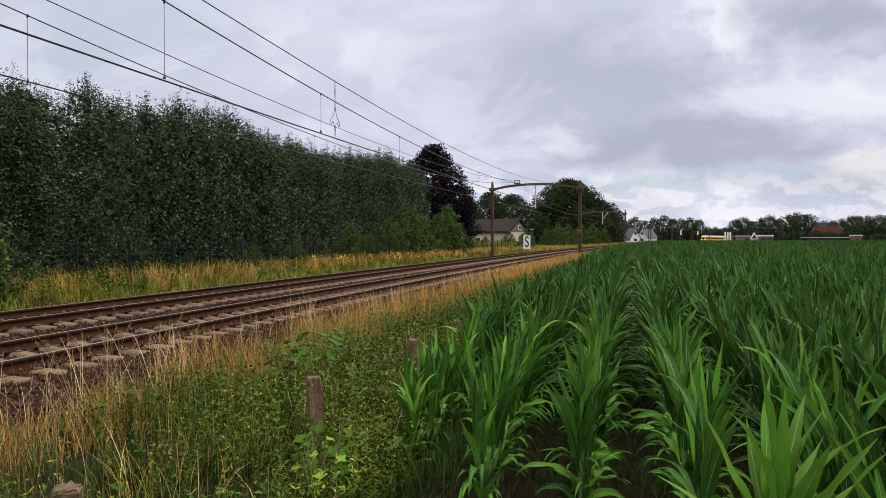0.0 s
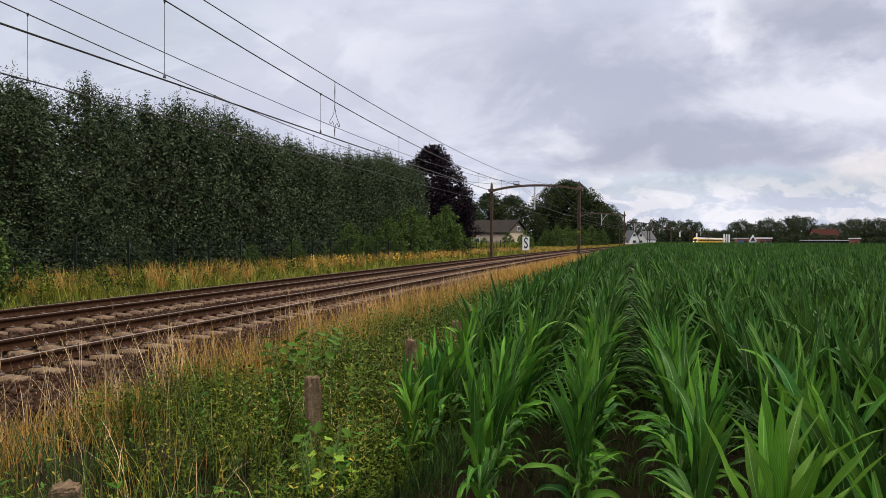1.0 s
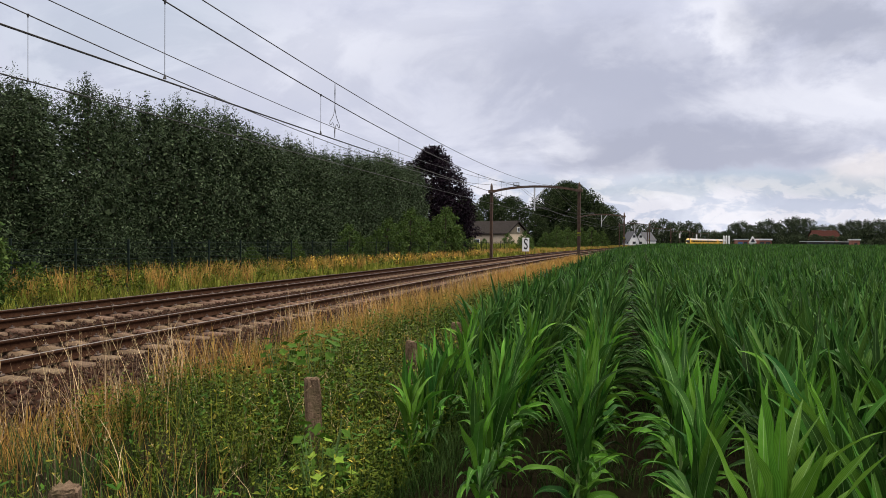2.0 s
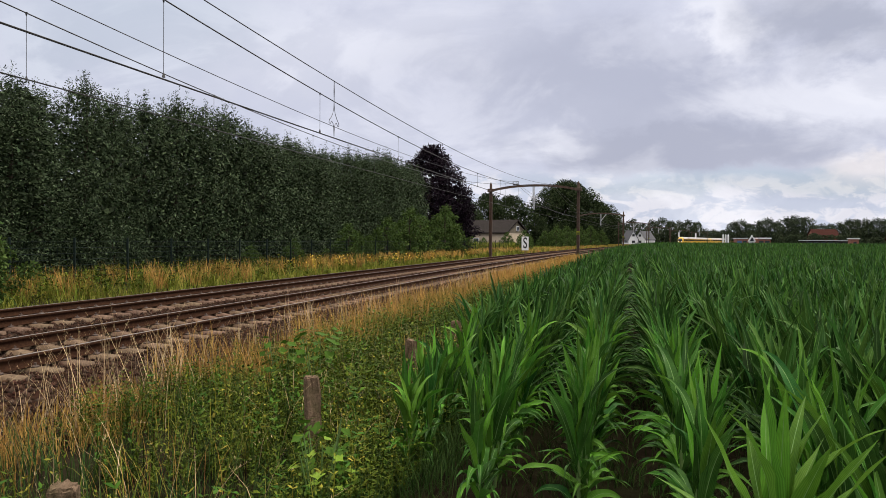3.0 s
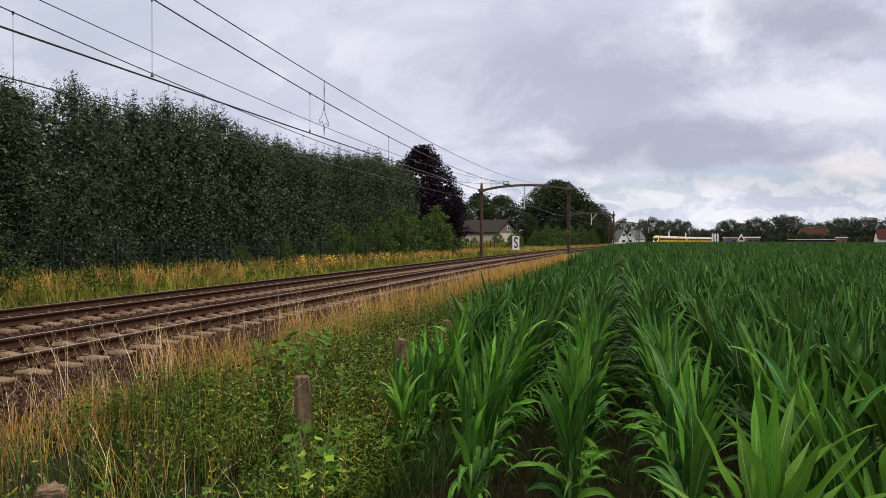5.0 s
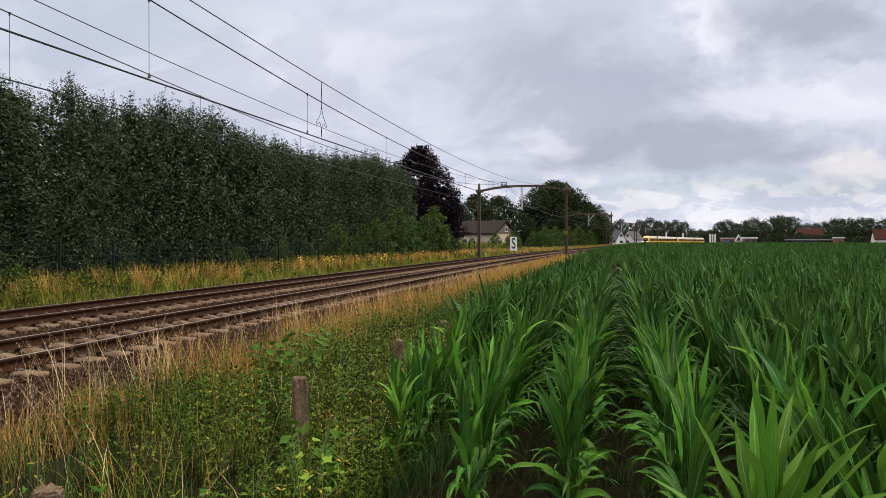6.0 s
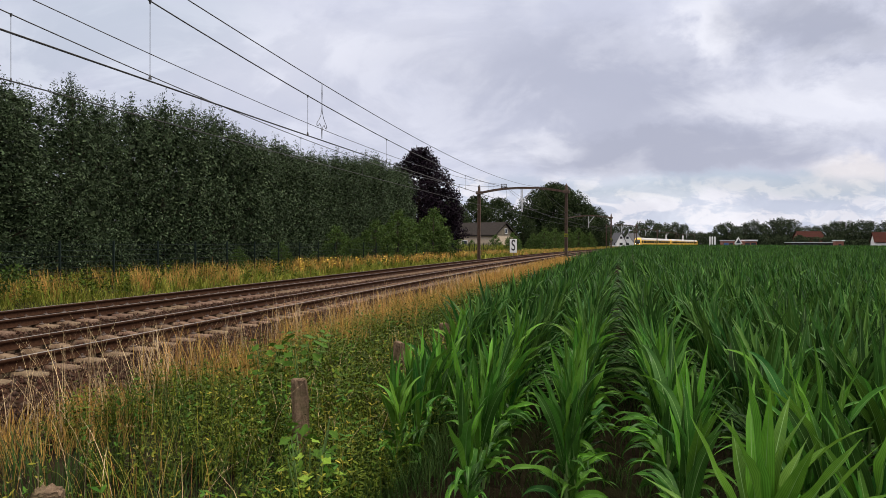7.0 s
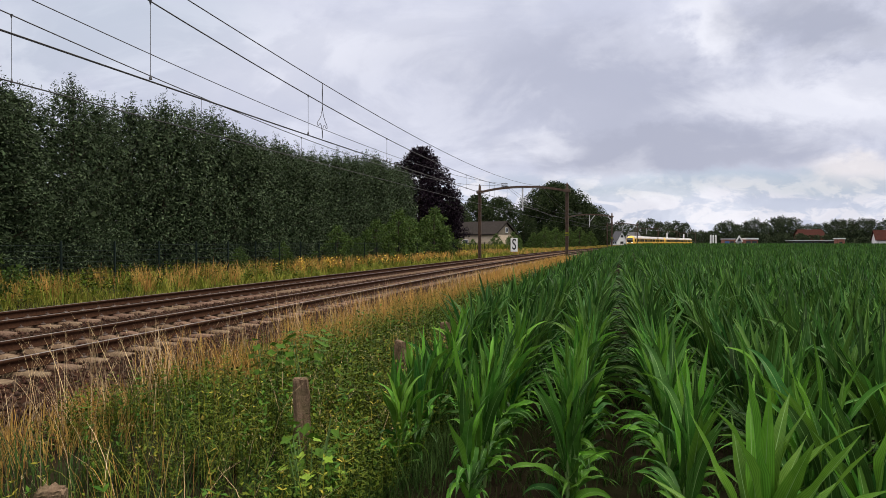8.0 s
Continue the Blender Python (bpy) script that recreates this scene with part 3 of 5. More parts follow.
def make_wires():
    for name, d, lift in (("near", HALF, 0.0), ("far", -HALF, 0.30)):
        w = thing("overhead_line", Matrix.Identity(4), "dark overhead contact and catenary wires above one track", "overhead wires", "overhead lines")
        for k in range(-1, 4):
            s0 = S_PORTAL + GAP * (k - 0.5)
            s = np.linspace(s0 - GAP / 2, s0 + GAP / 2, 34)
            zig = -0.2 * np.cos(np.pi * (s - S_PORTAL + GAP) / GAP) * (1 if name == "near" else 0)
            for dd in (-0.022, 0.022):
                x, y = line(s, d + zig + dd)
                z = np.full(len(s), EYE + 3.124 + lift)
                part("contact_wire", cable("contact_wire", np.stack([x, y, z], -1), 0.011, M["wire"]), None, w)
            x, y = line(s, d + zig * 0)
            zm = EYE + 3.88 + 0.00118 * (s - s0) ** 2 + lift
            part("messenger_wire", cable("messenger_wire", np.stack([x, y, zm], -1), 0.0155, M["wire"]), None, w)
            zf = EYE + 4.60 + 0.0008 * (s - s0) ** 2 + lift * 1.1
            part("feeder_wire", cable("feeder_wire", np.stack([x, y, zf], -1), 0.0135, M["wire"]), None, w)
            for e in np.arange(-39.6, 40, 7.4):
                sv = s0 + e + (0.0 if name == "near" else 0.8)
                if k == 0 or abs(e) < 30:
                    xx, yy = line(sv, d)
                    zc = EYE + 3.124 + lift
                    zt = EYE + 3.88 + 0.00118 * (e + (0.0 if name == "near" else 0.8)) ** 2 + lift
                    bm = bmesh.new()
                    tube(bm, (xx, yy, zc), (xx, yy, zt), 0.006, n=5)
                    tube(bm, (xx, yy, zc - 0.02), (xx, yy, zc + 0.07), 0.035, 0.012, 6)
                    tube(bm, (xx, yy, zt - 0.06), (xx, yy, zt + 0.02), 0.012, 0.03, 6)
                    part("dropper", bm, M["wire"], w)
        if name == "near":
            # jumper with its two loops
            sj = 20.95
            x, y = line(sj, d)
            zc, zm = EYE + 3.13, EYE + 3.88 + 0.00118 * (sj - 37.3) ** 2
            zf = EYE + 4.60 + 0.0008 * (sj - 37.3) ** 2
            ax, ay = math.sin(HEAD), math.cos(HEAD)
            for sg in (-1, 1):
                pts = [(0.0, zf), (0.02 * sg, (zf + zm) / 2), (0.0, zm)]
                pts += [(0.02 * sg, zm - 0.2), (0.10 * sg, zm - 0.38), (0.24 * sg, zm - 0.52), (0.36 * sg, zm - 0.60), (0.40 * sg, zm - 0.70),
                        (0.30 * sg, zm - 0.72), (0.18 * sg, zm - 0.62), (0.08 * sg, zm - 0.68), (0.03 * sg, zm - 0.80), (0.0, zc)]
                P = np.array([(float(x) + q * ax, float(y) + q * ay, z) for q, z in pts])
                t = np.linspace(0, len(P) - 1, 60)
                P2 = np.stack([np.interp(t, np.arange(len(P)), P[:, i]) for i in range(3)], -1)
                part("jumper", cable("jumper", P2, 0.009, M["wire"]), None, w, "curled copper jumper between the wires")


make_wires()


# ---------------------------------------------------------------- signs, posts, fences
def make_s_sign():
    x, y = line(47.8, OFF - 6.72)
    p = thing("speed_sign", pose(float(x), float(y), 0.1, 0, 0, 3), "white upright board with a black letter S on a thin pole", "railway sign")
    zt = EYE + 0.24 - 0.1
    bm = bmesh.new()
    box(bm, -0.23, 0.23, -0.012, 0.012, zt - 0.89, zt, 0.004)
    part("board", bm, M["white"], p)
    bm = bmesh.new()
    tube(bm, (0, 0.03, 0), (0, 0.03, zt - 0.1), 0.03, n=8)
    part("pole", bm, M["maststeel"], p)
    cu = bpy.data.curves.new("letter", "FONT")
    cu.body, cu.size, cu.align_x, cu.align_y, cu.extrude, cu.offset = "S", 1.0, "CENTER", "CENTER", 0.003, 0.012
    o = new("letter", cu)
    o.parent = p
    o.matrix_basis = pose(0, -0.016, zt - 0.445, 90, 0, 0)
    me = bpy.data.meshes.new_from_object(o.evaluated_get(bpy.context.evaluated_depsgraph_get()))
    bpy.data.objects.remove(o)
    me.materials.clear()
    me.materials.append(M["black"])
    o = part("letter", me, None, p, "black letter S")
    o.matrix_basis = pose(0, -0.016, zt - 0.445, 90, 0, 0) @ Matrix.Diagonal((0.62, 1, 1, 1))


make_s_sign()


def make_posts():
    for i, (x, y, h, tilt) in enumerate(((-1.93, 3.70, 0.80, 3), (-1.15, 6.61, 0.80, -2), (-0.40, 9.16, 0.80, 2), (0.28, 11.9, 0.72, -3))):
        p = thing("fence_post", pose(x, y, -0.1, tilt, tilt * 0.6, 14 + 4 * i), "short weathered concrete fence post with a worn rounded top", "fence post", "old fence posts")
        bm = bmesh.new()
        r = box(bm, -0.070, 0.070, -0.065, 0.065, 0, h + 0.1)
        bmesh.ops.subdivide_edges(bm, edges=bm.edges[:], cuts=5, use_grid_fill=True)
        for v in bm.verts:
            v.co += 0.012 * noise.noise_vector(v.co * 18 + Vector((i, 0, 0)))
            if v.co.z > h + 0.03:
                v.co.x *= 0.90
                v.co.y *= 0.90
        bmesh.ops.bevel(bm, geom=[e for e in bm.edges if e.calc_face_angle(0) > 0.9], offset=0.012, segments=2, affect="EDGES")
        part("shaft", bm, M["post"], p)


make_posts()


def make_mesh_fence():
    """Dark steel mesh fence behind the far verge."""
    d = OFF - 18.4
    f = thing("mesh_fence", Matrix.Identity(4), "dark green steel mesh fence along the tree row", "fence")
    step = 2.72
    z0, z1 = 0.20, EYE - 0.05
    for i in range(36):
        s = 5.0 + step * i
        x, y = line(s, d)
        bm = bmesh.new()
        box(bm, float(x) - 0.035, float(x) + 0.035, float(y) - 0.035, float(y) + 0.035, z0, z1 + 0.04, 0.006)
        part("post", bm, M["fence"], f)
        x2, y2 = line(s + step, d)
        a, b = Vector((float(x), float(y), 0)), Vector((float(x2), float(y2), 0))
        bm = bmesh.new()
        for z in np.arange(z0 + 0.1, z1 + 0.01, 0.2):
            tube(bm, a + Vector((0, 0, z)), b + Vector((0, 0, z)), 0.007, n=4)
        for t in np.arange(0.0, 1.0, 0.055):
            q = a.lerp(b, t)
            tube(bm, q + Vector((0, 0, z0 + 0.05)), q + Vector((0, 0, z1)), 0.0035, n=3)
        part("mesh_panel", bm, M["fence"], f)


make_mesh_fence()


# ---------------------------------------------------------------- trees
def leaf_cloud(centres, radii, count, size, squash=0.8, droop=0.4, shell=0.55, gen=rng, aspect=0.5):
    """Leaf quads (folded diamonds) round clump centres: more of them near the clumps' skins."""
    n = len(centres)
    per = np.maximum(6, (count * radii ** 2 / np.sum(radii ** 2)).astype(int))
    idx = np.repeat(np.arange(n), per)
    m = len(idx)
    v = gen.normal(size=(m, 3))
    v /= np.linalg.norm(v, axis=1)[:, None]
    r = radii[idx] * (shell + (1.12 - shell) * gen.random(m) ** 0.6)
    c = centres[idx] + v * r[:, None] * np.array([1, 1, squash])
    ax = v * 0.7 + gen.normal(0, 0.6, (m, 3))
    ax[:, 2] -= droop
    ax /= np.linalg.norm(ax, axis=1)[:, None]
    s = np.cross(ax, gen.normal(size=(m, 3)))
    s /= np.linalg.norm(s, axis=1)[:, None]
    L = size * gen.uniform(0.6, 1.35, m)[:, None]
    w = L * aspect
    mid = c + ax * L * 0.45
    V = np.stack([c, mid + s * w * 0.5, c + ax * L, mid - s * w * 0.5], 1)
    Q = np.arange(4 * m).reshape(-1, 4)
    return V.reshape(-1, 3), Q


def limb_mesh(name, segs, material):
    bm = bmesh.new()
    for a, b, r0, r1 in segs:
        tube(bm, a, b, r0, r1, 7)
    me = bpy.data.meshes.new(name)
    bm.to_mesh(me)
    bm.free()
    me.materials.append(material)
    return me


def column_tree(seed, h, rad, leaves, size, material, label, category="tree", group="", base=0.3, top_pow=0.6, droop=0.4, name="tree", upright=0.0, wisps=14):
    """A tall narrow tree: trunk, rising limbs and clumps of leaves with wispy tips."""
    g = np.random.default_rng(seed)
    t = thing(name, Matrix.Identity(4), label, category, group)
    segs = [((0, 0, -0.2), (0, 0, h * 0.5), 0.02 * h, 0.012 * h), ((0, 0, h * 0.5), (g.normal(0, 0.1), g.normal(0, 0.1), h * 0.95), 0.012 * h, 0.002 * h)]
    cs, rs = [], []
    n = 60
    for i in range(n):
        z = base + (h - base) * (i + 0.5) / n
        f = (z - base) / (h - base)
        out = rad * min(1.0, (1.02 - f) ** top_pow * 1.25) * (0.62 + 0.38 * min(1, f * 2.6))
        a = i * 2.4 + g.uniform(-0.5, 0.5)
        r = out * g.uniform(0.55, 0.95)
        p = np.array([math.cos(a) * r, math.sin(a) * r, z])
        cs.append(p)
        rs.append(rad * g.uniform(0.22, 0.42) * (1.0 - 0.30 * f))
        if i % 2 == 0:
            segs.append(((0, 0, max(0.2, z - 0.25 * h * (0.4 + upright))), tuple(p), 0.006 * h * (1.1 - f), 0.001 * h))
    for i in range(wisps):
        a, r = g.uniform(0, 6.28), rad * g.uniform(0.0, 0.95)
        z = h * (1.03 - 0.22 * (r / rad) ** 2) * g.uniform(0.93, 1.04)
        for k in range(7):
            cs.append(np.array([math.cos(a) * r + g.normal(0, 0.05), math.sin(a) * r + g.normal(0, 0.05), z + 0.35 - 0.22 * k]))
            rs.append(0.08 + 0.045 * k)
    part("trunk", limb_mesh("trunk", segs, M["bark"]), None, t)
    V, Q = leaf_cloud(np.array(cs[:n]), np.array(rs[:n]), leaves, size, 0.95, droop, 0.35, g, 0.42)
    # a dim heart of large inner leaves
    hz = np.linspace(base + 0.4, h * 0.86, 14)
    V3, Q3 = leaf_cloud(np.stack([hz * 0, hz * 0, hz], -1), np.full(14, rad * 0.48), 1500, 0.30, 1.0, 0.3, 0.1, g, 0.6)
    V, Q = np.concatenate([V, V3]), np.concatenate([Q, Q3 + len(V)])
    if wisps:
        V2, Q2 = leaf_cloud(np.array(cs[n:]), np.array(rs[n:]), wisps * 75, size * 0.75, 1.0, -0.3, 0.1, g, 0.36)
        V, Q = np.concatenate([V, V2]), np.concatenate([Q, Q2 + len(V)])
    part("crown", np_mesh("crown", V, Q, material), None, t)
    return t


def round_tree(seed, h, rad, leaves, size, material, label, trunk=0.25, name="tree", group="", droop=0.25, clumps=60, flat=1.0, spire=False):
    """A broad tree: trunk, forking limbs and a lobed crown of leaf clumps with gaps."""
    g = np.random.default_rng(seed)
    t = thing(name, Matrix.Identity(4), label, "tree", group)
    th = h * trunk
    segs = [((0, 0, -0.3), (0, 0, th), 0.030 * h, 0.022 * h), ((0, 0, th), (0, 0, h * 0.85), 0.022 * h, 0.004 * h)]
    cs, rs = [], []
    for i in range(clumps):
        f = (i + 0.5) / clumps
        z = th * 0.7 + (h - th * 0.7) * f
        env = rad * math.sqrt(max(0.04, 1 - (2 * f - 0.85) ** 2 * 0.72)) * flat
        if spire:
            env = rad * float(np.interp(f, [0, 0.15, 0.45, 0.7, 0.88, 1.0], [0.75, 1.0, 1.0, 0.78, 0.42, 0.12])) * (1.22 if i % 6 == 0 else 0.95)
        a = i * 2.399 + g.uniform(-0.4, 0.4)
        r = env * g.uniform(0.35, 0.95)
        if f > 0.9 and not spire:
            r *= 0.6
        p = np.array([math.cos(a) * r, math.sin(a) * r, z - rad * 0.12 + g.normal(0, 0.02 * h)])
        cs.append(p)
        rs.append(rad * g.uniform(0.16, 0.30) * ((0.95 - 0.45 * f) if spire else 1.0))
        if i % 3 == 0:
            segs.append(((0, 0, max(th * 0.6, z - 0.3 * h)), tuple(p), 0.009 * h * (1.15 - f), 0.002 * h))
    part("trunk", limb_mesh("trunk", segs, M["bark"]), None, t)
    V, Q = leaf_cloud(np.array(cs), np.array(rs), leaves, size, 0.7 if spire else 0.8, droop, 0.05 if spire else 0.3, g)
    part("crown", np_mesh("crown", V, Q, material), None, t)
    return t


def put(x_dir, depth, z=0.0, turn=0.0, scale=1.0):
    """Pose at a bearing given as slope to the right of +y and a depth along y."""
    return pose(x_dir * depth, depth, z, 0, 0, turn) @ Matrix.Scale(scale, 4)


def place_copy(src, m, sz=1.0, sxy=1.0):
    o = copy_thing(src, m)
    o.scale = (sxy, sxy, sz)
    return o


# the tall row behind the mesh fence
ROW_D = OFF - 23.2
row_kinds = [column_tree(11 + i, 9.0, 2.1, 17000 if i < 4 else 9000, 0.125 if i < 4 else 0.18, M["poplar"], "tall dense grey-green broadleaf tree in a clipped row", group="tree row", name="row_tree", base=0.4, wisps=34) for i in range(7)]
row_s = -2.0
i = 0
while row_s < 77:
    k = row_kinds[i % 4 if i < 16 else 4 + i % 3]
    h = np.interp(row_s, [0, 20, 25, 29, 34, 37, 43, 53, 64, 77], [7.4, 7.5, 7.9, 8.5, 8.5, 8.8, 8.2, 8.4, 9.3, 9.3]) * random.uniform(0.95, 1.04)
    m = at_line(row_s, ROW_D + random.uniform(-0.4, 0.4), 0.25, random.uniform(0, 360))
    if i < 4 or 16 <= i < 19:
        k.matrix_basis = m
        k.scale = (1, 1, h / 9.0)
    else:
        place_copy(k, m, h / 9.0, random.uniform(0.92, 1.12))
    row_s += random.uniform(1.9, 2.4)
    i += 1
# a second, thinner line behind it closes the gaps
back_kind = column_tree(19, 9.0, 2.1, 5000, 0.27, M["poplar"], "tall grey-green tree behind the clipped row", group="tree row", name="row_tree", base=0.4, wisps=0)
back_kind.matrix_basis = at_line(-9.2, ROW_D - 3.4, 0.25)
for j in range(16):
    place_copy(back_kind, at_line(-4 + 5.2 * j, ROW_D - 3.4, 0.25, random.uniform(0, 360)), random.uniform(0.88, 0.98), 1.45)

# copper beech, oaks and other trees beyond
t = round_tree(41, 14.5, 5.9, 56000, 0.33, M["copper"], "dark purple copper beech with an open feathery crown", 0.1, "copper_beech", droop=0.1, clumps=230, spire=True)
t.matrix_basis = put(-0.014, 96, 0.2)
green = round_tree(42, 13.0, 5.4, 14000, 0.45, M["oak"], "dark green broadleaf tree beyond the railway", 0.15, "broadleaf_tree", "trees beyond the railway")
green.matrix_basis = put(0.064, 172, 0) @ Matrix.Identity(4)
copy_thing(green, put(0.095, 190, 0, 40, 1.05))
copy_thing(green, put(0.030, 165, 0, 200, 0.9))
oak = round_tree(43, 20.0, 11.6, 60000, 0.60, M["oak"], "large dark oak with a broad domed crown", 0.15, "oak_tree", clumps=110)
oak.matrix_basis = put(0.170, 228, 0)
copy_thing(oak, put(0.212, 262, 0, 120, 0.78))
copy_thing(green, put(0.226, 268, 0, 77, 1.0))

# shrubs along the far side of the railway
shrub = round_tree(51, 3.7, 1.7, 5600, 0.16, M["lightleaf"], "fresh green wild shrub beside the railway", 0.05, "shrub", "railway shrubs", clumps=64, spire=True)
shrub.matrix_basis = at_line(56, OFF - 19.2, 0.2)
for s, d, sc in ((16.2, 17.3, 0.78), (34.3, 19.0, 0.42), (38.8, 18.8, 0.5), (46.6, 18.6, 0.8), (60, 18.6, 1.25), (66, 19.5, 1.15), (72, 18.8, 1.45), (76, 19.6, 1.1), (52, 19.2, 0.6), (108, 17.6, 0.62),
                 (116, 18.5, 0.95), (124, 19.5, 0.8), (150, 18.6, 1.35), (166, 18.8, 1.4), (184, 18.5, 1.5), (200, 18, 1.6), (222, 18, 1.4)):
    copy_thing(shrub, at_line(s, OFF - d, 0.2, random.uniform(0, 360)) @ Matrix.Scale(sc, 4))

for u, dep, sc in ((0.090, 112, 0.85), (0.058, 112, 0.62), (0.142, 150, 1.05), (0.1685, 170, 1.25), (0.155, 190, 1.3), (0.0054, 86, 1.45), (-0.027, 76, 0.85), (0.185, 215, 1.5), (0.200, 225, 1.7), (0.214, 240, 1.6), (0.118, 150, 0.9)):
    copy_thing(shrub, put(u, dep, 0.2, random.uniform(0, 360), sc))
for u, dep, sc in ((0.034, 152, 0.66), (0.016, 100, 0.36), (0.128, 205, 0.75), (0.215, 300, 1.0)):
    copy_thing(green, put(u, dep, 0.0, random.uniform(0, 360), sc))

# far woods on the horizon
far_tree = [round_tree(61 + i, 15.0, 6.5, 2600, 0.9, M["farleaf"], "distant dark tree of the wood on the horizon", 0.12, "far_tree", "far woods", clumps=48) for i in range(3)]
FAR = ((0.232, 330, 0.75), (0.240, 310, 0.62), (0.249, 330, 0.55), (0.245, 420, 0.85), (0.262, 450, 0.95), (0.276, 470, 0.85), (0.290, 480, 1.0), (0.302, 490, 1.08), (0.315, 480, 0.95), (0.327, 500, 1.0), (0.338, 500, 1.02), (0.350, 500, 0.95),
       (0.362, 540, 0.65), (0.373, 560, 0.7), (0.385, 560, 0.68), (0.400, 480, 0.95), (0.412, 480, 1.0), (0.423, 500, 0.9), (0.436, 520, 1.0), (0.448, 520, 1.1), (0.459, 520, 0.95), (0.474, 480, 1.08),
       (0.486, 480, 1.12), (0.498, 480, 1.08), (0.510, 520, 0.85), (0.522, 540, 0.9), (0.534, 540, 0.92), (0.546, 540, 1.0), (0.558, 540, 1.1), (0.570, 540, 1.12), (0.583, 540, 1.15), (0.596, 540, 1.15), (0.61, 540, 1.15), (0.63, 540, 1.15))
for i, (u, dep, sc) in enumerate(FAR):
    if i < 3:
        far_tree[i].matrix_basis = put(u, dep / sc, 0, random.uniform(0, 360))
    else:
        copy_thing(far_tree[i % 3], put(u, dep, 0, random.uniform(0, 360), sc * (1.14 if u > 0.43 else 1.08)))
for i in range(64):
    copy_thing(far_tree[i % 3], put(0.235 + 0.42 * i / 64, 600 + random.uniform(0, 60), 0, random.uniform(0, 360), random.uniform(0.65, 0.85)))


def make_hedge(u0, u1, depth, h, seed):
    """A long clipped hedge in front of the far buildings."""
    g = np.random.default_rng(seed)
    w = (u1 - u0) * depth
    t = thing("hedge", put((u0 + u1) / 2, depth), "dense dark green hedge in front of far buildings", "hedge", "far hedges")
    n = int(w / 0.8) * 3
    c = np.stack([g.uniform(-w / 2, w / 2, n), g.uniform(-0.6, 0.6, n), g.uniform(0.3, h - 0.4, n)], -1)
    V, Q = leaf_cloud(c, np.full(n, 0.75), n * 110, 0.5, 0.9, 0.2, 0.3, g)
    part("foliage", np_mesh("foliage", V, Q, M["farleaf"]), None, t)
    bm = bmesh.new()
    for x in np.arange(-w / 2 + 0.5, w / 2, 1.5):
        tube(bm, (x, 0, -0.1), (x, 0, h * 0.7), 0.06, 0.03, 5)
    part("stems", bm, M["bark"], t)


make_hedge(0.462, 0.520, 280, 5.2, 1)
make_hedge(0.505, 0.575, 292, 4.7, 2)
make_hedge(0.586, 0.64, 275, 3.8, 3)


def make_signals():
    """Small pale boards on slim posts beside the far line."""
    for u, dep in ((0.3254, 430), (0.3485, 470)):
        t = thing("signal_post", put(u, dep), "slim grey post with a white signal board", "railway signal", "far signals")
        bm = bmesh.new()
        tube(bm, (0, 0, -0.2), (0, 0, 8.0), 0.12, 0.09, 8)
        part("post", bm, M["maststeel"], t)
        bm = bmesh.new()
        box(bm, -0.45, 0.45, -0.2, -0.1, 4.6, 7.2, 0.03)
        part("board", bm, M["white"], t)


make_signals()


# ---------------------------------------------------------------- buildings
def gable_house(name, m, w, length, eave, ridge, wall, roof, label, overhang=0.4, category="house", hip=0.0):
    """A house with its ridge along y: walls, roof with thickness, ready for openings."""
    h = thing(name, m, label, category)
    bm = bmesh.new()
    prism(bm, [(-w / 2, -0.3), (w / 2, -0.3), (w / 2, eave), (0, ridge - 0.12), (-w / 2, eave)], -length / 2, length / 2, "y")
    part("wall", bm, wall, h)
    k = (ridge - eave) / (w / 2)
    e = overhang
    bm = bmesh.new()
    prism(bm, [(-w / 2 - e, eave - k * e), (0, ridge), (w / 2 + e, eave - k * e), (w / 2 + e, eave - k * e + 0.22), (0, ridge + 0.24), (-w / 2 - e, eave - k * e + 0.22)], -length / 2 - e, length / 2 + e, "y")
    if hip:
        for v in bm.verts:
            if v.co.y > 0 and abs(v.co.x) < 0.01:
                v.co.y -= hip
    part("roof", bm, roof, h)
    return h


def window(house, x, y, z, w, h, face, frame_mat):
    """A window with frame and pane on the wall that faces -y ('y') or -x ('x')."""
    bm = bmesh.new()
    if face == "y":
        box(bm, x - w / 2, x + w / 2, y - 0.08, y + 0.02, z, z + h, 0.01)
    else:
        box(bm, x - 0.08, x + 0.02, y - w / 2, y + w / 2, z, z + h, 0.01)
    f = part("window", bm, frame_mat, house)
    bm = bmesh.new()
    e = 0.1
    if face == "y":
        box(bm, x - w / 2 + e, x + w / 2 - e, y - 0.10, y - 0.07, z + e, z + h - e)
    else:
        box(bm, x - 0.10, x - 0.07, y - w / 2 + e, y + w / 2 - e, z + e, z + h - e)
    part("pane", bm, M["glass"], f)


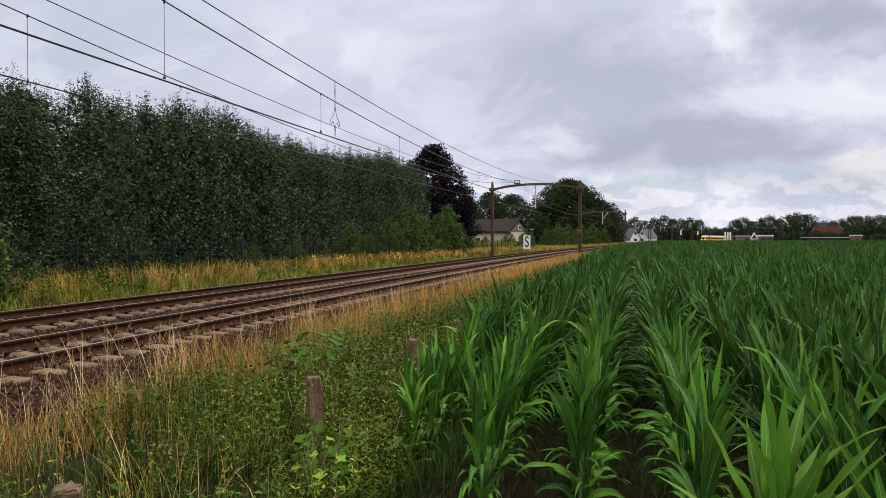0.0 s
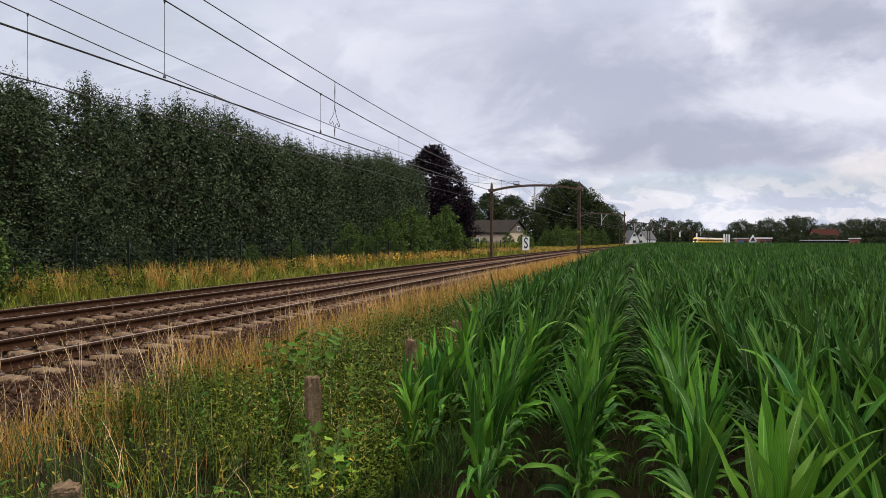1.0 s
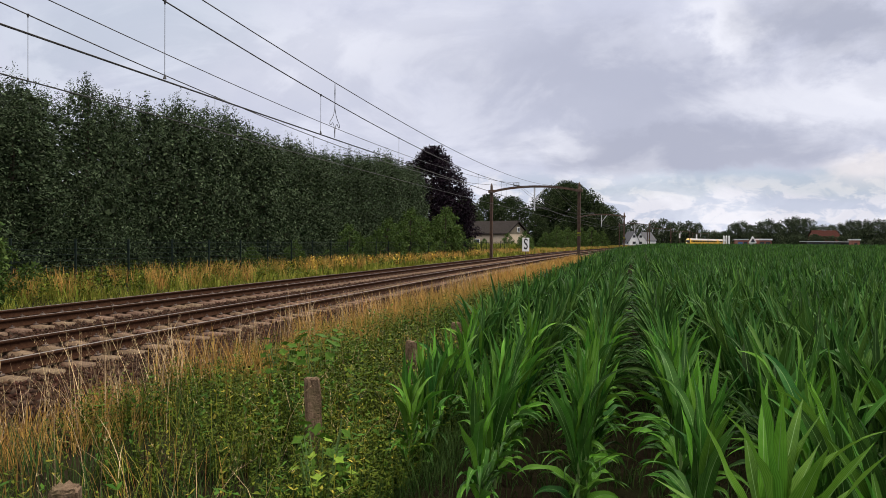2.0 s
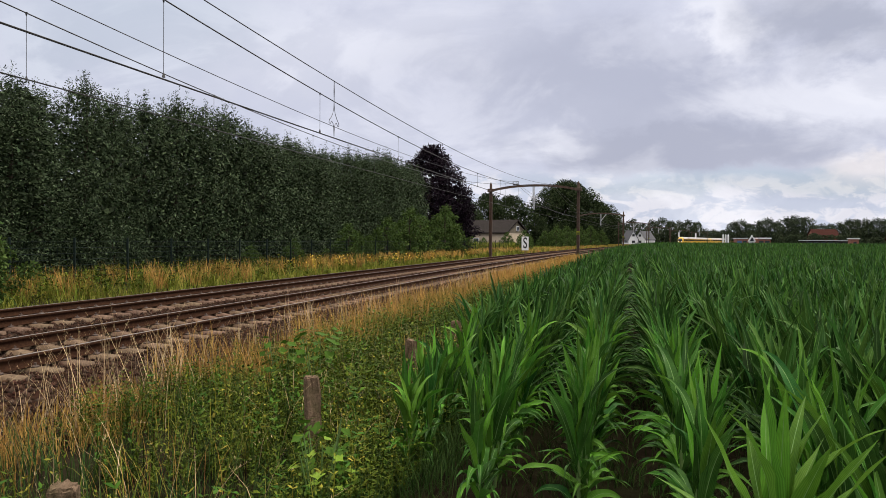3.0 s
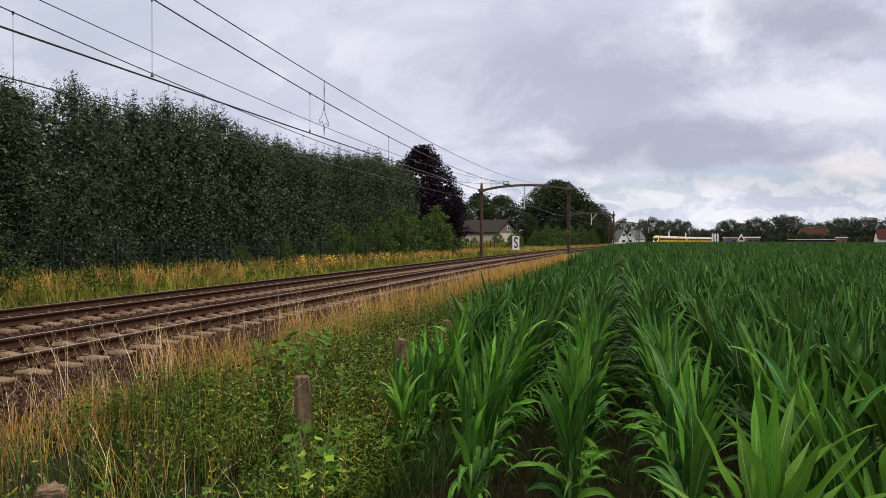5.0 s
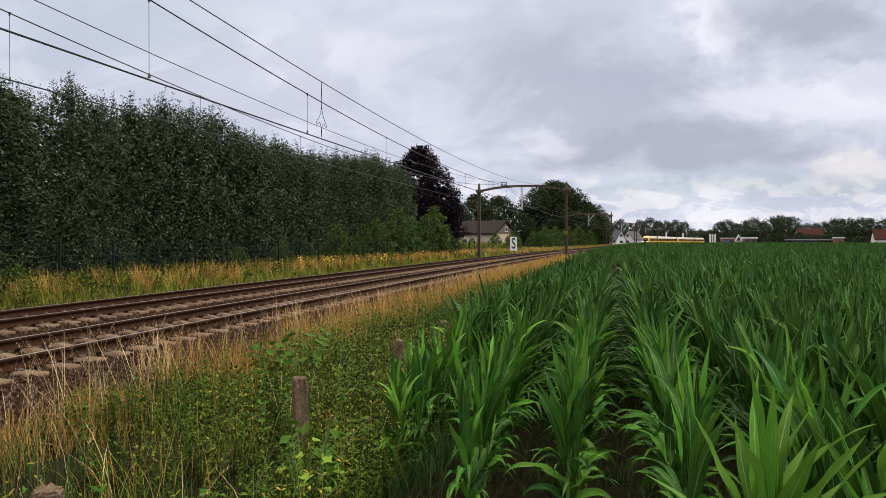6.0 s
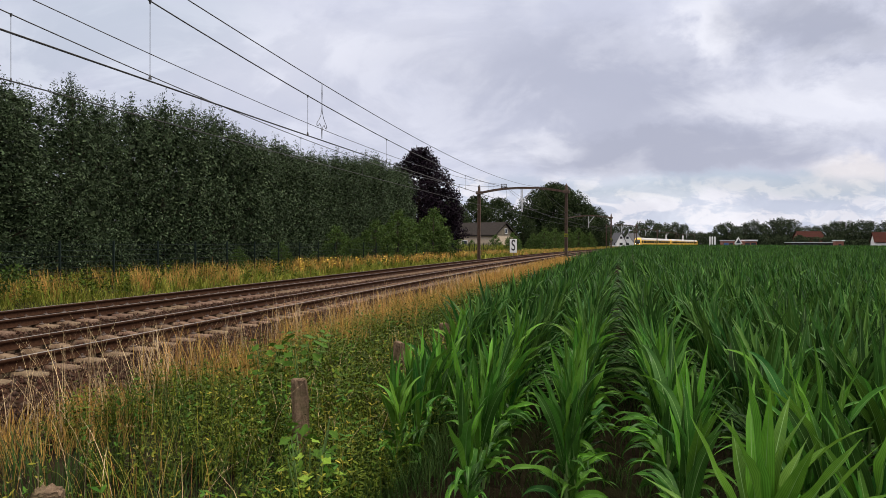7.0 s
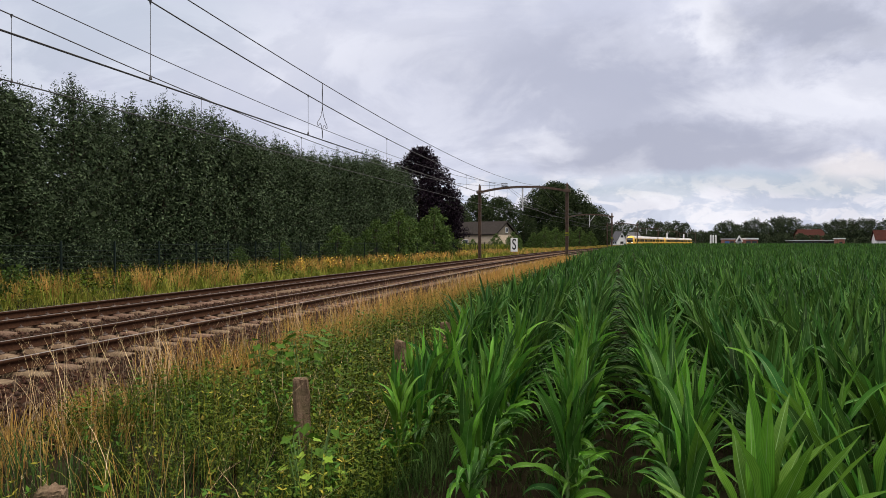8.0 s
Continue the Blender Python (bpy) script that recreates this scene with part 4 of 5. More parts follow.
def make_buildings():
    # farmhouse with the long brown roof beyond the railway: its gable looks at the railway
    h = gable_house("farmhouse", pose(6.7, 133.6, 0.35, 0, 0, 50), 6.2, 17.0, 3.1, 5.1, M["cream"], M["slate"], "low cream farmhouse with a weathered brown hipped roof", hip=3.2)
    for v in h.children[0].data.vertices:
        if v.co.y > 0 and abs(v.co.x) < 0.01:
            v.co.y -= 3.2
    bm = bmesh.new()
    prism(bm, [(-2.95, 3.0), (2.95, 3.0), (0, 5.0)], -8.56, -8.51, "y")
    part("gable_boarding", bm, M["gable"], h, "grey brown boarded gable")
    window(h, 0.2, -8.57, 3.3, 0.8, 0.9, "y", M["white"])
    window(h, -3.1, 1.5, 1.0, 1.3, 1.1, "x", M["white"])
    window(h, -3.1, -2.0, 1.0, 1.3, 1.1, "x", M["white"])
    # two white houses
    for u, dep, turn, w, ln, ev, ri in ((0.2585, 395, 16, 5.6, 7, 3.0, 7.6), (0.279, 402, -44, 6.4, 11, 3.2, 7.4)):
        h = gable_house("white_house", put(u, dep, 0, turn), w, ln, ev, ri, M["white"], M["darkroof"], "white rendered house with a steep dark roof")
        window(h, 0, -ln / 2, 1.0, 2.0, 1.4, "y", M["greysteel"])
        window(h, 0, -ln / 2, 4.4, 1.6, 1.4, "y", M["greysteel"])
        for yy in (-ln / 4, 0.0, ln / 4):
            window(h, -w / 2, yy, 1.0, 1.5, 1.3, "x", M["greysteel"])
    # low brick station-like building with white fronts
    b = thing("brick_building", put(0.428, 252, 0, -12) @ Matrix.Diagonal((0.76, 1, 0.88, 1)), "low red brick building with a white gable and white fascia", "building")
    bm = bmesh.new()
    box(bm, -7.2, 7.2, 0, 6, -0.3, 3.4)
    part("wall", bm, M["brick"], b)
    bm = bmesh.new()
    box(bm, -7.5, -2.4, -0.3, 6.3, 3.4, 3.75)
    part("flat_roof", bm, M["greysteel"], b, "grey flat roof")
    bm = bmesh.new()
    box(bm, 1.8, 7.5, -0.4, 6.3, 3.4, 3.95)
    part("fascia", bm, M["white"], b, "white fascia band")
    bm = bmesh.new()
    prism(bm, [(-2.6, 2.4), (0.9, 2.4), (-0.85, 5.0)], -0.6, 0.0, "y")
    part("gable", bm, M["white"], b, "white triangular gable")
    bm = bmesh.new()
    prism(bm, [(-1.9, 2.6), (0.2, 2.6), (-0.85, 4.2)], -0.66, -0.6, "y")
    part("gable_window", bm, M["glass"], b)
    for x0, x1, mm in ((-7.0, -5.0, "blue"), (-4.6, -3.0, "glass"), (-2.2, 0.4, "white"), (2.2, 4.2, "glass"), (4.8, 6.8, "glass")):
        bm = bmesh.new()
        box(bm, x0, x1, -0.08, 0.05, 0.2, 2.7)
        part("door", bm, M[mm], b)
    # hall with the red roof
    h = gable_house("red_roofed_hall", put(0.523, 330, 0, 84), 8, 10.5, 4.8, 7.7, M["brick"], M["redroof"], "brick hall with a broad red tile roof")
    b = thing("long_shed", put(0.535, 270, 0, -8), "long low grey shed with dark openings", "shed")
    bm = bmesh.new()
    box(bm, -9, 9, 0, 7, -0.3, 2.5)
    part("wall", bm, M["slate"], b)
    bm = bmesh.new()
    box(bm, -9.3, 9.3, -0.5, 7.4, 2.5, 2.75)
    part("roof", bm, M["greysteel"], b)
    for i in range(7):
        bm = bmesh.new()
        box(bm, -8.8 + 2.5 * i, -7.0 + 2.5 * i, -0.06, 0.04, 0.3, 2.2)
        part("door", bm, M["glass"], b)
    for u, dep, wd in ((0.567, 262, 2.6),):
        b = thing("brick_shed", put(u, dep, 0, -10), "small brick shed with a pale flat roof", "shed", "small brick sheds")
        bm = bmesh.new()
        box(bm, -wd / 2, wd / 2, 0, 3, -0.2, 3.2)
        part("wall", bm, M["brick"], b)
        bm = bmesh.new()
        box(bm, -wd / 2 - 0.3, wd / 2 + 0.3, -0.3, 3.3, 3.2, 3.55)
        part("roof", bm, M["white"], b)
        bm = bmesh.new()
        box(bm, -0.5, 0.5, -0.06, 0.04, 0, 2.2)
        part("door", bm, M["glass"], b)
    h = gable_house("red_house", put(0.632, 245, 0, 70), 7, 8, 3.0, 6.0, M["white"], M["redroof"], "white house with an orange-red tile roof")
    # pale vent stacks in front of the brick building
    for i in range(3):
        p = thing("white_silo", put(0.386 + 0.0035 * i, 246, 0), "slim white silo tower with a domed cap", "silo", "white silos")
        bm = bmesh.new()
        tube(bm, (0, 0, -0.2), (0, 0, 4.2), 0.26, n=12)
        part("tank", bm, M["white"], p)
        bm = bmesh.new()
        tube(bm, (0, 0, 4.2), (0, 0, 4.5), 0.26, 0.1, 12)
        part("cap", bm, M["white"], p)


make_buildings()


def make_car(m, paint):
    c = thing("parked_car", m, "small pale parked car beside the far buildings", "car", "far parked cars")
    bm = bmesh.new()
    prism(bm, [(-2.1, 0.35), (2.1, 0.35), (2.15, 0.75), (1.3, 0.95), (0.7, 1.45), (-1.2, 1.48), (-1.9, 0.95), (-2.15, 0.8)], -0.85, 0.85, "y")
    bmesh.ops.bevel(bm, geom=bm.edges[:], offset=0.06, segments=1, affect="EDGES")
    part("body", bm, paint, c)
    for sy in (-0.86, 0.86):
        bm = bmesh.new()
        prism(bm, [(-1.5, 0.95), (1.1, 0.95), (0.6, 1.36), (-1.1, 1.38)], sy - 0.02, sy + 0.02, "y")
        part("side_window", bm, M["glass"], c)
    for x in (-1.3, 1.3):
        for y in (-0.75, 0.75):
            bm = bmesh.new()
            tube(bm, (x, y - 0.1, 0.32), (x, y + 0.1, 0.32), 0.32, n=12)
            part("wheel", bm, M["tyre"], c)


for u, dep, k in ((0.371, 262, "white"), (0.381, 258, "greysteel"), (0.398, 250, "white"), (0.345, 300, "greysteel")):
    make_car(put(u, dep, 0, random.uniform(-20, 20)), M[k])


# ---------------------------------------------------------------- the train
UNIT = 114.0
SPEED = 27.8
S_HEAD = 506.0


def train_car(inv, s_front, length, lead, tail):
    """One coach, at its place on the bend; the train's own space lies at its head."""
    mid = s_front + length / 2
    m = inv @ at_line(mid, -HALF, RAIL)
    L = length / 2 - 0.25
    sec = [(-1.40, 0.45), (-1.45, 1.1), (-1.45, 2.9), (-1.32, 3.45), (-0.95, 3.85), (0, 4.0), (0.95, 3.85), (1.32, 3.45), (1.45, 2.9), (1.45, 1.1), (1.40, 0.45)]
    bm = bmesh.new()
    if lead or tail:
        sg = -1 if lead else 1
        rings = [(-sg * L, 1, 1), (sg * (L - 2.6), 1, 1), (sg * (L - 1.2), 0.97, 0.93), (sg * (L - 0.4), 0.90, 0.80), (sg * L, 0.80, 0.55)]
    else:
        rings = [(-L, 1, 1), (L, 1, 1)]
    loops = [[bm.verts.new((x * a, y, 0.45 + (z - 0.45) * b)) for x, z in sec] for y, a, b in rings]
    for p, q in zip(loops, loops[1:]):
        for i in range(len(sec)):
            j = (i + 1) % len(sec)
            bm.faces.new((p[i], p[j], q[j], q[i]))
    bm.faces.new(loops[0])
    bm.faces.new(loops[-1][::-1])
    bmesh.ops.recalc_face_normals(bm, faces=bm.faces)
    car = part("coach", bm, M["yellow"], train, "yellow coach body with a pale roof")
    car.matrix_basis = m
    bm = bmesh.new()
    e = 1.2 if (lead or tail) else 0
    y0, y1 = (-L + (2.8 if lead else 0.1)), (L - (2.8 if tail else 0.1))
    prism(bm, [(-1.36, 3.42), (-0.97, 3.89), (0, 4.05), (0.97, 3.89), (1.36, 3.42)], y0, y1, "y")
    part("roof", bm, M["trainroof"], car, "pale grey coach roof")
    bm = bmesh.new()
    box(bm, -1.475, 1.475, y0 + 0.2, y1 - 0.2, 1.75, 2.8)
    part("window_band", bm, M["glass"], car, "dark window band")
    bm = bmesh.new()
    box(bm, -1.47, 1.47, y0 + 0.2, y1 - 0.2, 3.05, 3.38)
    part("upper_stripe", bm, M["white"], car, "white upper side stripe")
    for yy in (-length * 0.22, length * 0.22):
        bm = bmesh.new()
        box(bm, -1.485, 1.485, yy - 0.7, yy + 0.7, 0.9, 2.95, 0.02)
        part("door", bm, M["yellow"], car, "yellow doors")
    bm = bmesh.new()
    box(bm, -1.3, 1.3, -L * 0.9, L * 0.9, 0.22, 0.5)
    for yy in (-L * 0.75, L * 0.75):
        for k in (-1.2, 1.2):
            tube(bm, (-0.8, yy + k, 0.43), (0.8, yy + k, 0.43), 0.43, n=12)
    part("running_gear", bm, M["tyre"], car, "dark bogies and underframe")
    if lead or tail:
        sg = -1 if lead else 1
        bm = bmesh.new()
        ring = [(1.06, L + 0.06, 1.45), (1.08, L + 0.06, 2.36), (1.02, L - 0.30, 3.16)]
        rows = [[bm.verts.new((sx * x, sg * (y - back), z)) for sx in (-1, 1)] for back in (0.0, 0.3) for x, y, z in ring]
        for a, b in ((0, 1), (1, 2), (2, 5), (5, 4), (4, 3), (3, 0)):
            bm.faces.new((rows[a][0], rows[a][1], rows[b][1], rows[b][0]))
        bmesh.ops.recalc_face_normals(bm, faces=bm.faces)
        part("windscreen", bm, M["glass"], car, "dark raked windscreen")
        bm = bmesh.new()
        box(bm, -1.0, 1.0, sg * L - 0.12, sg * L + 0.12, 0.55, 1.0, 0.03)
        part("front_apron", bm, M["trainblue"], car, "dark blue front apron")
        for x in (-0.85, 0.85):
            bm = bmesh.new()
            tube(bm, (x, sg * (L - 0.15), 1.4), (x, sg * (L + 0.12), 1.4), 0.13, n=10)
            part("headlight", bm, M["headlamp"], car, "lit round headlight")


def lamp_material():
    m = bpy.data.materials.new("lit_headlamp")
    m.use_nodes = True
    b = m.node_tree.nodes["Principled BSDF"]
    b.inputs["Base Color"].default_value = (0.9, 0.88, 0.8, 1)
    b.inputs["Emission Color"].default_value = (1.0, 0.93, 0.8, 1)
    b.inputs["Emission Strength"].default_value = 6.0
    return m


M["headlamp"] = lamp_material()


train = tagged(new("train"), "yellow and white electric passenger train of two coupled units", "train")


def make_train():
    inv = at_line(S_HEAD, -HALF, RAIL).inverted()
    for u in range(2):
        for k in range(4):
            train_car(inv, S_HEAD + UNIT * u + 28.5 * k, 28.5, k == 0, k == 3)


make_train()


# ---------------------------------------------------------------- plants in strips
def strips(base, az, el, bend, length, width, seg=4, across=1, fold=0.25, side_bend=None, gen=rng, taper=0.9, rise=0.45, wave=0.0, twist=0.0):
    """Blades: each starts at base, runs out along its bearing az at elevation el and bends down along its length; wavy edges and a twist on demand."""
    n = len(base)
    t = np.linspace(0, 1, seg + 1)
    e = el[:, None] - bend[:, None] * t[None] ** 1.6
    a = az[:, None] + (0 if side_bend is None else side_bend[:, None] * t[None])
    step = length[:, None] / seg
    dx = np.cos(e) * np.cos(a) * step
    dy = np.cos(e) * np.sin(a) * step
    dz = np.sin(e) * step
    P = np.stack([np.cumsum(q, 1) - q for q in (dx, dy, dz)], -1) + base[:, None]
    prof = np.minimum(1.0, rise + (1 - rise) * t / 0.28) * np.clip(1 - np.maximum(0, (t - 0.3) / 0.7) ** 1.7, 0.03, 1) ** taper
    w = width[:, None] * prof[None] * 0.5
    side = np.stack([-np.sin(a), np.cos(a), np.zeros_like(a)], -1)
    up = np.stack([-np.sin(e) * np.cos(a), -np.sin(e) * np.sin(a), np.cos(e)], -1)
    if twist:
        ang = (gen.normal(0, twist, n)[:, None] * t[None])[..., None]
        side, up = side * np.cos(ang) + up * np.sin(ang), up * np.cos(ang) - side * np.sin(ang)
    ed = side * w[..., None]
    lift_l = lift_r = up * (w * fold * 2)[..., None]
    if wave:
        turns = gen.uniform(1.5, 3.2, n)[:, None] * 6.283 * t[None]
        lift_l = lift_l + up * (w * wave * np.sin(turns + gen.uniform(0, 6.28, n)[:, None]))[..., None]
        lift_r = lift_r + up * (w * wave * np.sin(turns * 1.1 + gen.uniform(0, 6.28, n)[:, None]))[..., None]
    if across == 1:
        V = np.stack([P - ed, P + ed], 2)
    elif across == 3:
        V = np.stack([P - ed + lift_l, P - ed * 0.05 + lift_l * 0.04, P + ed * 0.05 + lift_r * 0.04, P + ed + lift_r], 2)
    else:
        V = np.stack([P - ed + lift_l, P, P + ed + lift_r], 2)
    k = across + 1
    i, j = np.meshgrid(np.arange(seg), np.arange(across), indexing="ij")
    q = np.stack([i * k + j, i * k + j + 1, (i + 1) * k + j + 1, (i + 1) * k + j], -1).reshape(-1, 4)
    Q = (q[None] + (np.arange(n) * (seg + 1) * k)[:, None, None]).reshape(-1, 4)
    return V.reshape(-1, 3), Q


def merge(parts):
    V, Q, n = [], [], 0
    for v, q in parts:
        V.append(v)
        Q.append(q + n)
        n += len(v)
    return np.concatenate(V), np.concatenate(Q)


# ---------------------------------------------------------------- maize
def maize_leaf_params(n, h, gen):
    """For n plants of height h: leaf tables with alternating ranks, upright at the top and arching below."""
    per = 15
    k = np.tile(np.arange(per), n)
    plane = np.repeat(gen.uniform(0, 6.28, n), per)
    hh = np.repeat(h, per)
    f = (k + 0.6) / per
    z = hh * (0.05 + 0.47 * f)
    az = plane + np.pi * (k % 2) + gen.normal(0, 0.45, n * per)
    m = n * per
    high = f > 0.48
    el = np.radians(np.where(high, gen.uniform(66, 88, m), gen.uniform(35, 66, m)))
    bend = np.radians(np.where(high, gen.uniform(5, 62, m) * (1.3 - f) + 60 * (gen.random(m) < 0.16), gen.uniform(60, 135, m)))
    L = hh * np.where(high, gen.uniform(0.45, 0.66, m), gen.uniform(0.36, 0.58, m))
    W = np.where(high, 0.086, 0.060) * gen.uniform(0.75, 1.2, m) * np.where(f > 0.9, 0.65, 1.0)
    return z, az, el, bend, L, W, np.repeat(np.arange(n), per), k


def corn_height(lat, s):
    """Shorter plants at the field's corner, even growth beyond."""
    edge = np.interp(lat, [-1.8, -1.0, -0.3, 0.4, 2.0], [1.02, 1.15, 1.20, 1.26, 1.28])
    s = np.asarray(s)
    return edge + (1.33 - edge) * np.clip((s - 6.2) / 3.0, 0, 1) + 0.34 * np.clip((s - 25) / 130, 0, 1)


ROW0 = -1.77


def maize_things():
    """The nearest plants, each with its stalk and leaves."""
    g = np.random.default_rng(5)
    kinds = []
    for i in range(7):
        t = thing("maize_plant", Matrix.Identity(4), "fresh light green maize plant with upright leaves at the field edge" if i < 2 else "tall green maize plant with arching leaves at the field edge", "maize plant", "maize plants at the field edge")
        bm = bmesh.new()
        tube(bm, (0, 0, -0.05), (0, 0, 0.35), 0.016, 0.014, 8)
        tube(bm, (0, 0, 0.35), (0.005, 0, 0.60), 0.014, 0.007, 8)
        part("stalk", bm, M["maizestem"], t)
        z, az, el, bend, L, W, _, k = maize_leaf_params(1, np.array([1.0]), g)
        if i == 0:
            # the vigorous plant: broad spreading leaves
            n = 26
            az, z = np.arange(n) * 2.5 + g.normal(0, 0.3, n), np.linspace(0.36, 0.64, n)
            el, bend = np.radians(np.linspace(16, 82, n) + g.normal(0, 6, n)), np.radians(g.uniform(4, 55, n))
            L, W = g.uniform(0.44, 0.58, n), g.uniform(0.056, 0.076, n)
        for a in range(len(z)):
            s = slice(a, a + 1)
            V, Q = strips(np.array([[0, 0, z[a]]]), az[s], el[s], bend[s], L[s], W[s], 14, 3, 0.24, g.normal(0, 0.35, 1), g, taper=1.15, rise=0.6, wave=0.34, twist=0.7)
            part("leaf", ribbed(np_mesh("leaf", V, Q, M["maizefresh" if i < 2 else "maizenear"], True), 3), None, t)
        kinds.append(t)
    starts = {0: 6.0, 1: 5.2, 2: 5.3, 3: 3.05, 4: 3.5, 5: 3.4, 6: 3.6}
    used = 0
    for row, s0 in starts.items():
        lat = ROW0 + 0.75 * row
        for j in range(18 if row < 4 else 12):
            s = s0 + (0.17 if row < 3 else 0.23) * j + g.uniform(-0.03, 0.03)
            x, y = line(s, OFF + lat + g.normal(0, 0.025))
            h = float(corn_height(lat, s)) * g.uniform(0.90, 1.10)
            if row == 3:
                # a single vigorous plant stands before the gap in its row
                s = s0 if j == 0 else s + 1.5
                h = 1.42 if j == 0 else h
                x, y = line(s, OFF + lat + (0.05 if j == 0 else g.normal(0, 0.025)))
            m = pose(float(x), float(y), 0.0, g.uniform(-4, 4), g.uniform(-4, 4), g.uniform(0, 360))
            if row == 3 and j == 0:
                o = kinds[0]
                o.matrix_basis = m
            elif used < 6:
                o = kinds[used + 1]
                o.matrix_basis = m
            else:
                o = copy_thing(kinds[2 + int(g.integers(5))] if g.random() < (0.3 if row == 0 and j < 6 else 0.88 if row < 3 else 0.97) else kinds[1], m)
            o.scale = (h * 0.80, h * 0.80, h)
            used += 1
    return starts


def maize_field(starts):
    g = np.random.default_rng(9)

    def band(name, s_lo, s_hi, step, lat_step, per_keep, seg, across, widen, hi_lat, stalks):
        rows = np.arange(0, int((hi_lat - ROW0) / lat_step))
        S, L = [], []
        for r in rows:
            lat = ROW0 + lat_step * r
            lo = s_lo
            if s_lo < 5:
                k = int(round(r))
                lo = starts.get(k, 4.0) + ((0.17 if k < 3 else 0.23) * (18 if k < 4 else 12) if k in starts else 0) + (1.5 if k == 3 else 0)
            s = np.arange(lo, s_hi, step)
            s = s + g.uniform(-0.25, 0.25, len(s)) * step
            S.append(s)
            L.append(np.full(len(s), lat) + g.normal(0, 0.03 * lat_step / 0.75, len(s)))
        S, L = np.concatenate(S), np.concatenate(L)
        x, y = line(S, OFF + L)
        ok = (x < 0.72 * y + 1.5) & (y > 1.5)
        x, y, L, S = x[ok], y[ok], L[ok], S[ok]
        n = len(x)
        h = corn_height(L, S) * g.uniform(0.90, 1.08, n) * (1 + 0.05 * np.sin(x * 0.31) * np.sin(y * 0.23))
        z, az, el, bend, LL, W, pid, k = maize_leaf_params(n, h, g)
        keep = np.isin(k, per_keep)
        base = np.stack([x[pid], y[pid], z], -1)
        lean = g.normal(0, 0.05, (n, 2))
        base[:, :2] += lean[pid] * z[:, None]
        V, Q = strips(base[keep], az[keep], el[keep], bend[keep], LL[keep], W[keep] * widen, seg, across, 0.25, g.normal(0, 0.35, keep.sum()), g, wave=0.25 if across == 3 else 0.0, twist=0.6)
        me = np_mesh(name, V, Q, M["maize"], True)
        tagged(new(name, ribbed(me, 3) if across == 3 else me), "dense green rows of young maize leaves in the field", "maize field", kind="stuff")
        if stalks:
            top = np.stack([x, y, h * 0.6], -1)
            bot = np.stack([x, y, np.full(n, -0.03)], -1)
            w = 0.014
            V = np.stack([bot + [-w, 0, 0], bot + [w, 0, 0], top + [w * 0.5, 0, 0], top + [-w * 0.5, 0, 0],
                          bot + [0, -w, 0], bot + [0, w, 0], top + [0, w * 0.5, 0], top + [0, -w * 0.5, 0]], 1).reshape(-1, 3)
            Q = np.arange(8 * n).reshape(-1, 4)
            tagged(new(name + "_stalks", np_mesh(name + "_stalks", V, Q, M["maizestem"])), "pale green maize stalks in the field", "maize stalks", kind="stuff")

    band("maize_rows", 2.0, 14, 0.16, 0.75, range(15), 6, 3, 1.0, 11, True)
    band("maize_rows_middle", 14, 34, 0.16, 0.75, range(3, 15), 4, 1, 1.05, 24, False)
    band("maize_rows_far", 34, 80, 0.24, 0.75, range(7, 15), 3, 1, 1.25, 56, False)
    band("maize_rows_distant", 80, 232, 0.8, 1.0, (8, 9, 11, 12, 14), 2, 1, 2.9, 165, False)


starts = maize_things()
maize_field(starts)


# ---------------------------------------------------------------- verge plants
def scatter(n, s0, s1, d0, d1, gen, power=1.0):
    s = s0 + (s1 - s0) * gen.random(n) ** power
    d = gen.uniform(d0, d1, n)
    x, y = line(s, d)
    return s, d, np.stack([x, y, ground(d)], -1)


def grass(name, label, n, s0, s1, d0, d1, h0, h1, width, material, gen, power=1.6, lean=0.5, patch=0.0, heads=False, arch=0.8, tuft=0):
    s, d, base = scatter(n, s0, s1, d0, d1, gen, power)
    az = gen.uniform(0, 6.28, n)
    if tuft:
        # blades gather in tufts that lean one way
        own = gen.integers(0, max(1, n // tuft), n)
        s, d = s[own] + gen.normal(0, 0.13, n), d[own] + gen.normal(0, 0.13, n)
        az = az[own] + gen.normal(0, 0.8, n)
        x, y = line(s, d)
        base = np.stack([x, y, ground(d)], -1)
    if patch > 0:
        p = np.array([noise.noise(Vector((a * 0.55, b * 0.9, 3.1))) for a, b in base[:, :2]])
        keep = p > -0.35 + patch * gen.random(n)
        s, d, base, az = s[keep], d[keep], base[keep], az[keep]
        n = len(s)
    far = 1 + np.clip((s - 12) / 18, 0, 3)
    h = gen.uniform(h0, h1, n)
    el = np.radians(gen.uniform(62, 88, n))
    V, Q = strips(base, az, el, gen.uniform(0.1, arch, n), h, np.full(n, width) * far * gen.uniform(0.7, 1.3, n), 4, 1, gen=gen, taper=0.6, rise=0.8)
    parts = [(V, Q)]
    if heads:
        # feathery seed heads on the tips
        tips = V.reshape(n, 5, 2, 3).mean(2)
        tip, tan = tips[:, 4], tips[:, 4] - tips[:, 3]
        tan /= np.linalg.norm(tan, axis=1)[:, None]
        for k in range(7):
            b = tip - tan * (0.035 * k)
            a2 = gen.uniform(0, 6.28, n)
            parts.append(strips(b, a2, np.radians(gen.uniform(25, 65, n)), gen.uniform(0, 0.6, n), gen.uniform(0.016, 0.036, n), 0.0035 * far, 1, 1, gen=gen, rise=1.0))
    V, Q = merge(parts)
    tagged(new(name, np_mesh(name, V, Q, material)), label, "grass", kind="stuff")


